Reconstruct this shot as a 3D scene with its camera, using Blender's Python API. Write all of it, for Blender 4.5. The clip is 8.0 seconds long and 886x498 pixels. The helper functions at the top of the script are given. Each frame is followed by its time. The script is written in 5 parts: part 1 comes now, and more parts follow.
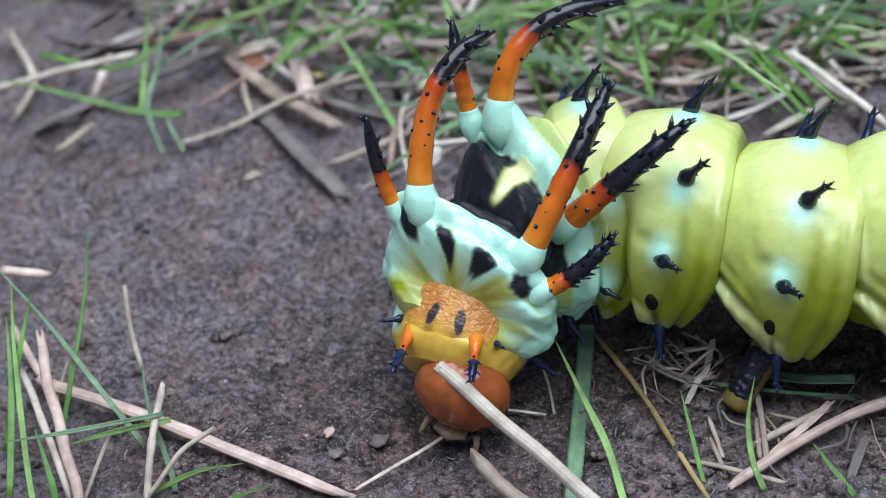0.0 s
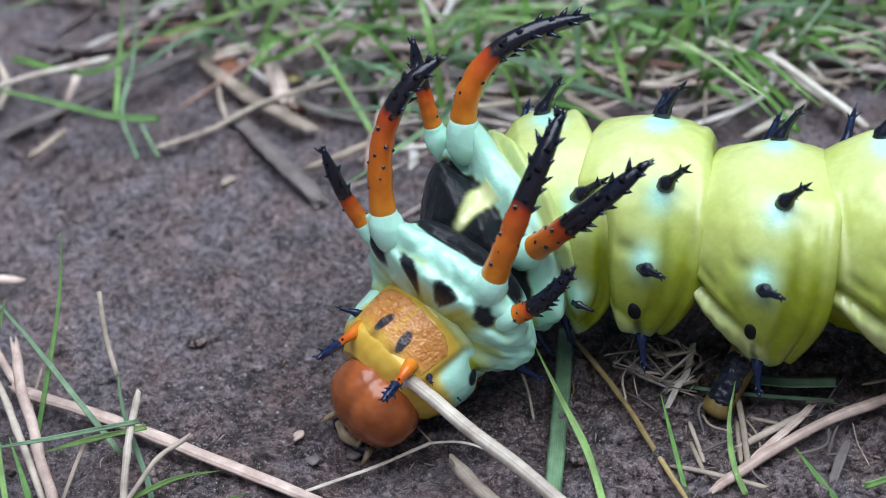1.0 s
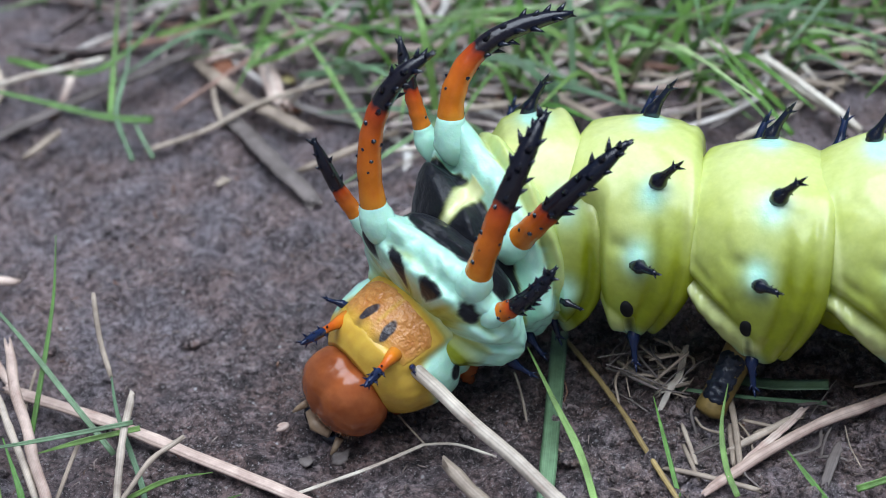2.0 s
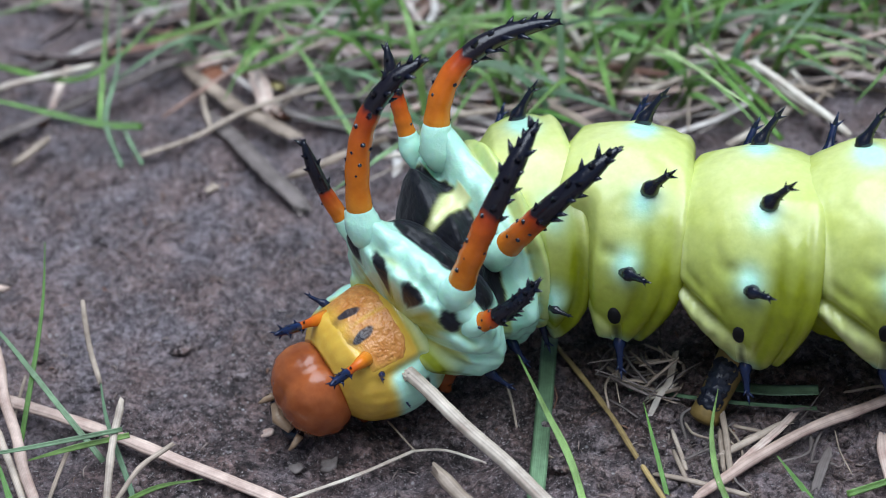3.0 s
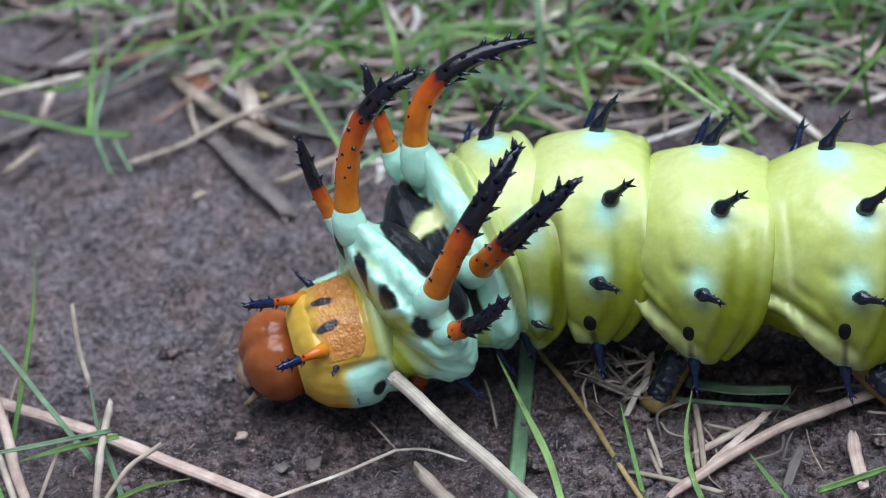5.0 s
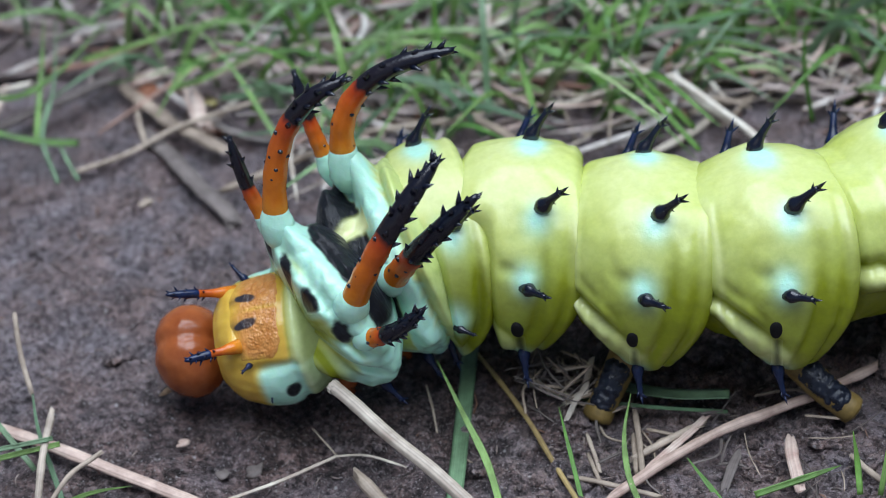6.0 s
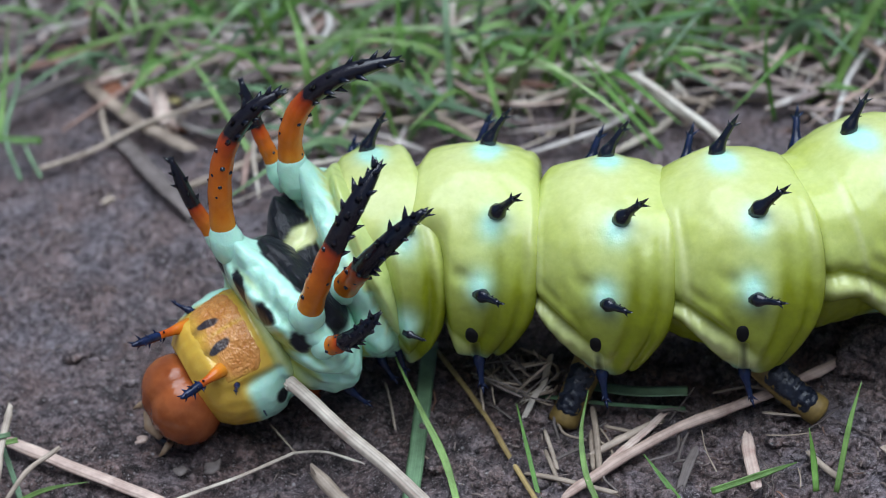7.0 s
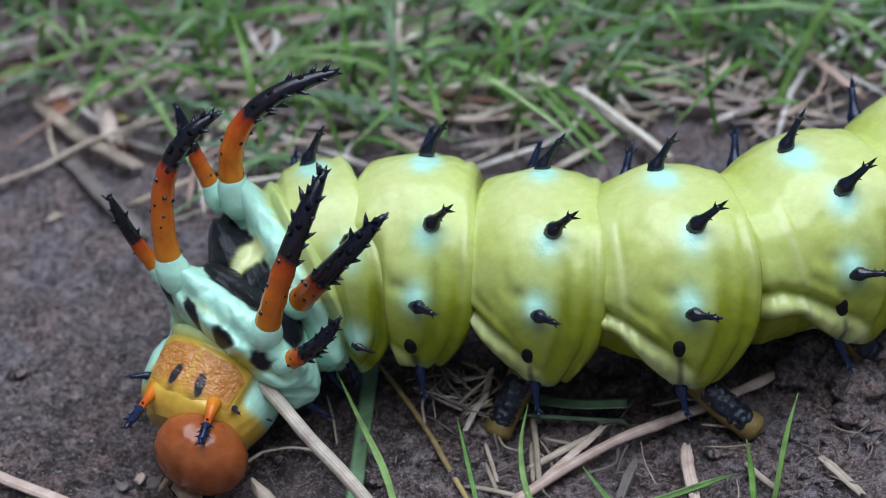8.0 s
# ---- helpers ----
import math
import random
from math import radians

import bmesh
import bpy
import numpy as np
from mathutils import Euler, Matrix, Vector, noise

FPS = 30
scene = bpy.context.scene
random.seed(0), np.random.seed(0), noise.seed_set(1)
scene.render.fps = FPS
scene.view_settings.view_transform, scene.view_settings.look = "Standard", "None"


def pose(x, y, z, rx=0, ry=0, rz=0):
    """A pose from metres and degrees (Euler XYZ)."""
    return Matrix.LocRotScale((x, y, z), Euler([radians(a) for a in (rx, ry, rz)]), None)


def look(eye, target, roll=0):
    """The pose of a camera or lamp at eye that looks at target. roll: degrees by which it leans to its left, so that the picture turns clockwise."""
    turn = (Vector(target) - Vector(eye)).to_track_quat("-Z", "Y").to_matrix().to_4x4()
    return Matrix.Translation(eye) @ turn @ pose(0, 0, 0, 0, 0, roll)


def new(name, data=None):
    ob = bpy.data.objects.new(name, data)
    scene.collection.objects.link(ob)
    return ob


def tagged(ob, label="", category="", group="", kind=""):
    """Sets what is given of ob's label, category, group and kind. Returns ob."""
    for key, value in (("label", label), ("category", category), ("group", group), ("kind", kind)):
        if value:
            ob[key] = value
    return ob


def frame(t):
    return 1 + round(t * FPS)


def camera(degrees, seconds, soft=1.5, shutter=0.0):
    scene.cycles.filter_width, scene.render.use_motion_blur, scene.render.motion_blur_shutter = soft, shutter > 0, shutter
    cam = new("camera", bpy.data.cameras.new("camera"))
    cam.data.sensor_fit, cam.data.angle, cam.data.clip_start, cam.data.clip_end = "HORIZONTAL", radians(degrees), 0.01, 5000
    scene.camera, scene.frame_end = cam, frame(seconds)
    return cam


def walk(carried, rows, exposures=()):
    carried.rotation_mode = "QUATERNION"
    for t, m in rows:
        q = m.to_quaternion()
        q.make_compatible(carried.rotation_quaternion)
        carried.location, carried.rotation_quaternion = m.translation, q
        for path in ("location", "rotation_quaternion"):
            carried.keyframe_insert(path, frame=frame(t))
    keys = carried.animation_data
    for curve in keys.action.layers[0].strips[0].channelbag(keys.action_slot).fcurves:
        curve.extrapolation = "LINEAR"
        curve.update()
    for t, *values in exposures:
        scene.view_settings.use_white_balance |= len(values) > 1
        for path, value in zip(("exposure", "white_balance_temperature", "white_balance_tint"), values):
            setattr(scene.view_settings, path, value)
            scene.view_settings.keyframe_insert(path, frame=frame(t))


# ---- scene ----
# One thousandth: all shapes below are written in millimetres.
MM = 0.001


def at_mm(p):
    return Vector(p) * MM


# ---- camera ----
cam = camera(21.3, 8.0, soft=0.8)
PATH = [
    (0, (-1.80, -128.36, 129.95), (-8.34, 26.77, 3.88), -6.79),
    (0.5, (-2.21, -127.42, 129.08), (-7.10, 27.92, 3.20), -6.65),
    (1, (-2.16, -127.27, 128.83), (-6.46, 28.15, 3.02), -6.50),
    (1.5, (-1.90, -127.27, 129.33), (-6.17, 27.92, 3.24), -6.42),
    (3, (-1.67, -127.16, 129.23), (-4.99, 28.36, 3.53), -6.30),
    (3.5, (-1.38, -127.35, 129.29), (-4.09, 28.33, 3.77), -6.29),
    (4, (-1.25, -127.74, 129.57), (-3.78, 28.02, 4.14), -6.22),
    (5.5, (1.20, -131.65, 132.57), (-1.73, 24.15, 7.20), -6.55),
    (6, (3.48, -131.60, 132.22), (1.68, 24.39, 7.06), -6.46),
    (6.5, (4.68, -132.21, 132.43), (3.73, 23.85, 7.35), -6.11),
    (7, (5.91, -132.36, 131.46), (5.05, 23.93, 6.67), -6.13),
    (7.5, (7.87, -132.95, 131.93), (7.63, 23.62, 7.50), -6.12),
    (8, (9.23, -133.52, 131.46), (10.10, 23.65, 7.78), -6.06),
]
cam.data.dof.use_dof = True
cam.data.dof.focus_distance = 0.183
cam.data.dof.aperture_fstop = 36
walk(cam, [(t, look(at_mm(eye), at_mm(target), roll)) for t, eye, target, roll in PATH], exposures=[(0, 0.20), (6, 0.05), (7, -0.03), (8, -0.16)])

# ---- light: bright shade under an even sky ----
world = bpy.data.worlds.new("sky")
scene.world = world
world.use_nodes = True
wn = world.node_tree
wn.nodes.clear()
sky = wn.nodes.new("ShaderNodeTexSky")
sky.sky_type = "NISHITA"
sky.sun_disc = False
sky.sun_elevation = radians(58)
sky.sun_rotation = radians(200)
sky.air_density, sky.dust_density, sky.ozone_density = 1.0, 1.0, 1.0
sky_bg = wn.nodes.new("ShaderNodeBackground")
sky_bg.inputs["Strength"].default_value = 0.045
sky_out = wn.nodes.new("ShaderNodeOutputWorld")
wn.links.new(sky.outputs[0], sky_bg.inputs["Color"])
wn.links.new(sky_bg.outputs[0], sky_out.inputs["Surface"])
sun = new("sun", bpy.data.lights.new("sun", "SUN"))
sun.data.energy = 4.75
sun.data.angle = radians(62)
sun.data.color = (0.80, 0.905, 1.03)
sun.matrix_world = look((0.12, 0.02, 0.9), (0, 0, 0))


# ---- materials ----
def material(name):
    m = bpy.data.materials.new(name)
    m.use_nodes = True
    nt = m.node_tree
    return m, nt, nt.nodes["Principled BSDF"]


def node(nt, kind, **values):
    n = nt.nodes.new(kind)
    for key, value in values.items():
        n.inputs[key.replace("_", " ")].default_value = value
    return n


def ramp(nt, fac, stops):
    r = nt.nodes.new("ShaderNodeValToRGB")
    while len(r.color_ramp.elements) < len(stops):
        r.color_ramp.elements.new(0.5)
    for e, (p, c) in zip(r.color_ramp.elements, stops):
        e.position, e.color = p, (*c, 1)
    nt.links.new(fac, r.inputs[0])
    return r.outputs[0]


def mix(nt, fac, a, b, kind="MIX"):
    n = nt.nodes.new("ShaderNodeMix")
    n.data_type, n.blend_type = "RGBA", kind
    for k, v in ((0, fac), (6, a), (7, b)):
        if isinstance(v, (int, float)):
            n.inputs[k].default_value = v if k == 0 else (v, v, v, 1)
        elif isinstance(v, tuple):
            n.inputs[k].default_value = (*v, 1)
        else:
            nt.links.new(v, n.inputs[k])
    return n.outputs[2]


def noise_at(nt, scale, detail=4.0, rough=0.55, coord=None, stretch=None):
    tex = node(nt, "ShaderNodeTexNoise", Scale=scale, Detail=detail, Roughness=rough)
    if coord is None:
        coord = nt.nodes.new("ShaderNodeTexCoord").outputs["Object"]
    if stretch:
        mp = nt.nodes.new("ShaderNodeMapping")
        mp.inputs["Scale"].default_value = stretch
        nt.links.new(coord, mp.inputs["Vector"])
        coord = mp.outputs[0]
    nt.links.new(coord, tex.inputs["Vector"])
    return tex.outputs["Fac"]


def bump(nt, bsdf, height, distance, strength=1.0, before=None):
    b = node(nt, "ShaderNodeBump", Strength=strength, Distance=distance)
    nt.links.new(height, b.inputs["Height"])
    if before:
        nt.links.new(before, b.inputs["Normal"])
    nt.links.new(b.outputs[0], bsdf.inputs["Normal"])
    return b.outputs[0]


def attribute(nt, name):
    a = nt.nodes.new("ShaderNodeAttribute")
    a.attribute_name = name
    return a.outputs["Fac"]


def soil_material(name, dark, light, soil_paleness=None):
    """Soil with a paler crust in patches, granular at several sizes."""
    m, nt, b = material(name)
    big, mid, small, fine = noise_at(nt, 45, 5), noise_at(nt, 520, 6, 0.75), noise_at(nt, 1700, 6, 0.75), noise_at(nt, 4200, 4, 0.7)
    coord = nt.nodes.new("ShaderNodeTexCoord").outputs["Object"]
    cells = node(nt, "ShaderNodeTexVoronoi", Scale=900.0)
    nt.links.new(coord, cells.inputs["Vector"])
    col = ramp(nt, mid, [(0.40, dark), (0.60, light)])
    grain = ramp(nt, small, [(0.41, (0.10, 0.09, 0.09)), (0.5, (0.5, 0.5, 0.5)), (0.59, (0.95, 0.93, 0.92))])
    col = mix(nt, 0.85, col, grain, "OVERLAY")
    crust = ramp(nt, mix(nt, 0.55, big, attribute(nt, "soil_paleness") if soil_paleness is None else soil_paleness), [(0.25, (0, 0, 0)), (0.75, (0.85, 0.85, 0.85))])
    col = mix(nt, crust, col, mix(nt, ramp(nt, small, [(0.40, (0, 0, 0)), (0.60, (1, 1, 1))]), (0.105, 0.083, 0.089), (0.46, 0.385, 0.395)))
    grey = nt.nodes.new("ShaderNodeRGBToBW")
    nt.links.new(cells.outputs["Color"], grey.inputs[0])
    col = mix(nt, 0.5, col, grey.outputs[0], "SOFT_LIGHT")
    tint = ramp(nt, noise_at(nt, 210, 4, 0.6), [(0.38, (0.45, 0.47, 0.54)), (0.62, (0.63, 0.49, 0.45))])
    col = mix(nt, 0.5, col, tint, "OVERLAY")
    specks = ramp(nt, fine, [(0.585, (0, 0, 0)), (0.64, (0.9, 0.9, 0.9))])
    col = mix(nt, specks, col, (0.60, 0.55, 0.55))
    tiny = node(nt, "ShaderNodeTexVoronoi", Scale=1300.0)
    nt.links.new(coord, tiny.inputs["Vector"])
    close = ramp(nt, tiny.outputs["Distance"], [(0.10, (1, 1, 1)), (0.24, (0, 0, 0))])
    chosen = nt.nodes.new("ShaderNodeRGBToBW")
    nt.links.new(tiny.outputs["Color"], chosen.inputs[0])
    few = ramp(nt, chosen.outputs[0], [(0.74, (0, 0, 0)), (0.80, (1, 1, 1))])
    col = mix(nt, mix(nt, 1.0, close, few, "MULTIPLY"), col, ramp(nt, noise_at(nt, 300, 2), [(0.4, (0.36, 0.22, 0.15)), (0.55, (0.70, 0.67, 0.68))]))
    nt.links.new(col, b.inputs["Base Color"])
    b.inputs["Roughness"].default_value = 0.6
    b.inputs["Specular IOR Level"].default_value = 0.45
    first = bump(nt, b, mid, 0.0011, 1.0)
    second = bump(nt, b, small, 0.0009, 1.0, first)
    bump(nt, b, fine, 0.0004, 1.0, second)
    return m


def skin_material():
    """The caterpillar's skin: yellow-green, with pigment and painted shade given point by point."""
    m, nt, b = material("caterpillar_skin")
    cloud, grain = noise_at(nt, 150, 4), noise_at(nt, 1500, 4, 0.6)
    col = ramp(nt, cloud, [(0.3, (0.47, 0.54, 0.10)), (0.7, (0.62, 0.70, 0.26))])
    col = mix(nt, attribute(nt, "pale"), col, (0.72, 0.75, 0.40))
    col = mix(nt, attribute(nt, "olive_shade"), col, (0.26, 0.30, 0.012))
    col = mix(nt, attribute(nt, "turquoise"), col, (0.51, 0.88, 0.71))
    col = mix(nt, attribute(nt, "amber"), col, (0.66, 0.40, 0.06))
    col = mix(nt, attribute(nt, "soot"), col, mix(nt, noise_at(nt, 700, 3), (0.004, 0.004, 0.006), (0.014, 0.015, 0.021)))
    col = mix(nt, 0.12, col, ramp(nt, grain, [(0.3, (0.2, 0.2, 0.1)), (0.7, (0.9, 0.9, 0.8))]), "OVERLAY")
    nt.links.new(col, b.inputs["Base Color"])
    nt.links.new(ramp(nt, attribute(nt, "soot"), [(0.0, (0.26, 0.26, 0.26)), (1.0, (0.42, 0.42, 0.42))]), b.inputs["Roughness"])
    nt.links.new(ramp(nt, attribute(nt, "soot"), [(0.0, (0.5, 0.5, 0.5)), (1.0, (0.28, 0.28, 0.28))]), b.inputs["Specular IOR Level"])
    nt.links.new(ramp(nt, attribute(nt, "soot"), [(0.5, (0, 0, 0)), (1.0, (0.05, 0.05, 0.05))]), b.inputs["Sheen Weight"])
    b.inputs["Sheen Roughness"].default_value = 0.45
    b.inputs["Sheen Tint"].default_value = (0.75, 0.85, 1.0, 1)
    b.inputs["Subsurface Weight"].default_value = 0.15
    b.inputs["Subsurface Radius"].default_value = (1.0, 0.9, 0.4)
    b.inputs["Subsurface Scale"].default_value = 0.0008
    # soft dimples, stronger in the rumpled turquoise, and fine pleats in the velvety black
    weight = ramp(nt, attribute(nt, "turquoise"), [(0.0, (0.15, 0.15, 0.15)), (0.9, (1, 1, 1))])
    dimples = mix(nt, 1.0, noise_at(nt, 620, 4, 0.6), weight, "MULTIPLY")
    pleats = mix(nt, 1.0, noise_at(nt, 2600, 3, 0.6, None, (1.0, 0.35, 0.35)), attribute(nt, "soot"), "MULTIPLY")
    first = bump(nt, b, dimples, 0.00030, 0.5)
    second = bump(nt, b, pleats, 0.00018, 0.8, first)
    bump(nt, b, grain, 0.00004, 0.35, second)
    return m


def plain_material(name, dark, light, rough, scale=900, relief=0.00004, spec=0.5, coat=0.0, stretch=None):
    m, nt, b = material(name)
    n = noise_at(nt, scale, 5, 0.6, None, stretch)
    nt.links.new(ramp(nt, n, [(0.3, dark), (0.7, light)]), b.inputs["Base Color"])
    b.inputs["Roughness"].default_value = rough
    b.inputs["Specular IOR Level"].default_value = spec
    b.inputs["Coat Weight"].default_value = coat
    if relief:
        bump(nt, b, n, relief, 0.8)
    return m


def plant_material(name, colours, rough, per_island=False, streak=True):
    """Leaf or stalk: each one has a shade of its own, with streaks along it."""
    m, nt, b = material(name)
    if per_island:
        pick = nt.nodes.new("ShaderNodeNewGeometry").outputs["Random Per Island"]
    else:
        pick = nt.nodes.new("ShaderNodeObjectInfo").outputs["Random"]
    steps = [(k / max(1, len(colours) - 1), c) for k, c in enumerate(colours)]
    col = ramp(nt, pick, steps)
    fibre, blotch = attribute(nt, "fibre"), noise_at(nt, 350, 5, 0.65)
    if streak:
        wave = node(nt, "ShaderNodeTexNoise", Scale=9.0, Detail=3.0)
        wave.noise_dimensions = "1D"
        nt.links.new(fibre, wave.inputs["W"])
        col = mix(nt, 0.22, col, ramp(nt, wave.outputs["Fac"], [(0.35, (0.25, 0.25, 0.25)), (0.65, (0.85, 0.85, 0.85))]), "OVERLAY")
        bump(nt, b, wave.outputs["Fac"], 0.00008, 0.6)
    col = mix(nt, 0.75, col, ramp(nt, blotch, [(0.3, (0.22, 0.20, 0.19)), (0.5, (0.5, 0.5, 0.5)), (0.7, (0.82, 0.82, 0.82))]), "OVERLAY")
    nt.links.new(col, b.inputs["Base Color"])
    b.inputs["Roughness"].default_value = rough
    b.inputs["Specular IOR Level"].default_value = 0.5
    return m


SOIL = soil_material("bare_soil", (0.054, 0.039, 0.038), (0.228, 0.172, 0.166))
CRUMB = soil_material("soil_crumbs", (0.098, 0.072, 0.066), (0.38, 0.30, 0.27), 0.55)
SKIN = skin_material()
HORN_ORANGE = plain_material("horn_orange", (0.55, 0.115, 0.009), (0.72, 0.20, 0.017), 0.26, 900, 0.00009, 0.5)
HORN_BLACK = plain_material("horn_black", (0.003, 0.004, 0.010), (0.010, 0.013, 0.028), 0.20, 900, 0.00005, 0.65)
HORN_TREE = HORN_ORANGE.node_tree
HORN_TREE.links.new(
    mix(HORN_TREE, 0.35, ramp(HORN_TREE, attribute(HORN_TREE, "shaft"), [(0.0, (0.78, 0.29, 0.03)), (0.08, (0.68, 0.19, 0.012)), (0.30, (0.60, 0.125, 0.010)), (0.46, (0.40, 0.045, 0.007)), (0.50, (0.012, 0.008, 0.012)), (1.0, (0.005, 0.007, 0.016))]), ramp(HORN_TREE, noise_at(HORN_TREE, 900, 5, 0.6), [(0.3, (0.3, 0.3, 0.3)), (0.7, (0.7, 0.7, 0.7))]), "OVERLAY"),
    HORN_TREE.nodes["Principled BSDF"].inputs["Base Color"],
)
LEG_BLACK = plain_material("leg_black", (0.004, 0.006, 0.014), (0.016, 0.020, 0.036), 0.36, 1500, 0.00014, 0.5)
MATTE_BLACK = plain_material("matte_black", (0.004, 0.004, 0.005), (0.012, 0.011, 0.012), 0.7, 900, 0.00004, 0.25)
BLUE_BLACK = plain_material("spine_blue_black", (0.004, 0.007, 0.025), (0.012, 0.024, 0.08), 0.22, 900, 0.00005, 0.4)
HEAD_BROWN = plain_material("head_brown", (0.27, 0.062, 0.017), (0.40, 0.110, 0.030), 0.21, 520, 0.00010, 0.5)
SHIELD = plain_material("shield_amber", (0.46, 0.15, 0.022), (0.70, 0.33, 0.10), 0.3, 2200, 0.00016, 0.5, 0.0, (1.0, 0.5, 0.5))
SHIELD_TREE = SHIELD.node_tree
SHIELD_TREE.links.new(
    mix(SHIELD_TREE, attribute(SHIELD_TREE, "soot"), mix(SHIELD_TREE, attribute(SHIELD_TREE, "pale"), SHIELD_TREE.nodes["Principled BSDF"].inputs["Base Color"].links[0].from_socket, (0.70, 0.42, 0.05)), (0.03, 0.025, 0.03)),
    SHIELD_TREE.nodes["Principled BSDF"].inputs["Base Color"],
)
JAW = plain_material("jaw_pale", (0.22, 0.13, 0.07), (0.42, 0.30, 0.2), 0.4)
FOOT_AMBER = plain_material("foot_amber", (0.13, 0.085, 0.022), (0.27, 0.175, 0.05), 0.5)
GREENS = [
    plant_material("grass_bright", [(0.08, 0.205, 0.036), (0.15, 0.30, 0.06)], 0.38),
    plant_material("grass_fresh", [(0.115, 0.24, 0.055), (0.215, 0.345, 0.10)], 0.38),
    plant_material("grass_blue_green", [(0.09, 0.17, 0.09), (0.17, 0.27, 0.15)], 0.4),
]
LAWN = plant_material("grass_mixed", [(0.065, 0.17, 0.035), (0.15, 0.32, 0.075), (0.27, 0.43, 0.15), (0.12, 0.25, 0.12), (0.36, 0.47, 0.22)], 0.38, True)
STRAW_TAN = plant_material("straw_tan", [(0.28, 0.215, 0.165), (0.43, 0.345, 0.275)], 0.6)
STRAW_PINK = plant_material("straw_pink", [(0.46, 0.32, 0.26), (0.60, 0.455, 0.39)], 0.6)
STRAW_PALE = plant_material("straw_pale", [(0.45, 0.37, 0.30), (0.60, 0.53, 0.45)], 0.55)
STRAW_GREY = plant_material("straw_grey", [(0.115, 0.092, 0.085), (0.18, 0.15, 0.138)], 0.7)
STRAW_GOLD = plant_material("straw_gold", [(0.26, 0.18, 0.07), (0.36, 0.26, 0.11)], 0.55)
THATCH = plant_material("thatch_mixed", [(0.10, 0.075, 0.075), (0.24, 0.18, 0.17), (0.44, 0.36, 0.33), (0.16, 0.118, 0.112), (0.62, 0.57, 0.53), (0.24, 0.115, 0.08), (0.46, 0.39, 0.36)], 0.65, True)


CHAFF = plant_material("chaff_mixed", [(0.09, 0.07, 0.065), (0.20, 0.15, 0.13), (0.34, 0.27, 0.24), (0.14, 0.10, 0.09), (0.24, 0.12, 0.075)], 0.7, True)
RUST = plant_material("rusty_leaf", [(0.22, 0.075, 0.035), (0.30, 0.12, 0.06)], 0.65)
YELLOWED = plant_material("yellowed_leaf", [(0.50, 0.42, 0.16), (0.55, 0.48, 0.22)], 0.55)


# ---- building helpers ----
def mesh_from(name, verts, faces, mats, attrs=None, face_mats=None, smooth=True):
    me = bpy.data.meshes.new(name)
    me.from_pydata([tuple(v) for v in np.asarray(verts, float) * MM], [], faces)
    for m in mats:
        me.materials.append(m)
    for key, values in (attrs or {}).items():
        layer = me.attributes.new(key, "FLOAT", "POINT")
        layer.data.foreach_set("value", np.asarray(values, np.float32).ravel())
    if face_mats is not None:
        me.polygons.foreach_set("material_index", np.asarray(face_mats, np.int32))
    me.polygons.foreach_set("use_smooth", [smooth and len(f) < 5 for f in faces])
    me.update()
    return me


def part(name, mesh, parent, label="", m=None):
    ob = new(name, mesh)
    ob.parent = parent
    if m is not None:
        ob.matrix_basis = m
    if label:
        ob["label"] = label
    return ob


class Shape:
    """Gathers verts (mm), faces, a value along each stalk, and a material number for each face."""

    def __init__(self):
        self.v, self.f, self.m, self.fibre = [], [], [], []

    def tube(self, pts, radii, sides=10, mat=0, flat=1.0, cap=True, up=(0, 0, 1), seed=0.0):
        pts = [Vector(p) for p in pts]
        n0, n = len(self.v), len(pts)
        side = None
        for k, p in enumerate(pts):
            d = (pts[min(k + 1, n - 1)] - pts[max(k - 1, 0)]).normalized()
            if side is None:
                side = d.cross(Vector(up))
                if side.length < 1e-3:
                    side = d.cross(Vector((1, 0, 0)))
            side = (side - d * side.dot(d)).normalized()
            top = side.cross(d)
            for j in range(sides):
                a = 2 * math.pi * j / sides
                self.v.append(p + side * (radii[k] * math.cos(a)) + top * (radii[k] * flat * math.sin(a)))
                self.fibre.append(seed + abs(j / sides - 0.5) * 2)
        for k in range(n - 1):
            mk = mat[k] if isinstance(mat, (list, tuple)) else mat
            for j in range(sides):
                a, b = n0 + k * sides + j, n0 + k * sides + (j + 1) % sides
                self.f.append((a, b, b + sides, a + sides))
                self.m.append(mk)
        if cap:
            first, last = (mat[0], mat[-1]) if isinstance(mat, (list, tuple)) else (mat, mat)
            self.f.append(tuple(n0 + j for j in reversed(range(sides))))
            self.m.append(first)
            self.f.append(tuple(n0 + (n - 1) * sides + j for j in range(sides)))
            self.m.append(last)
        return self

    def spike(self, base, way, length, radius, sides=6, mat=0):
        base, way = Vector(base), Vector(way).normalized()
        return self.tube([base, base + way * length * 0.55, base + way * length], [radius, radius * 0.55, radius * 0.06], sides, mat)

    def mesh(self, name, mats, smooth=True):
        return mesh_from(name, self.v, self.f, mats, {"fibre": self.fibre}, self.m, smooth)


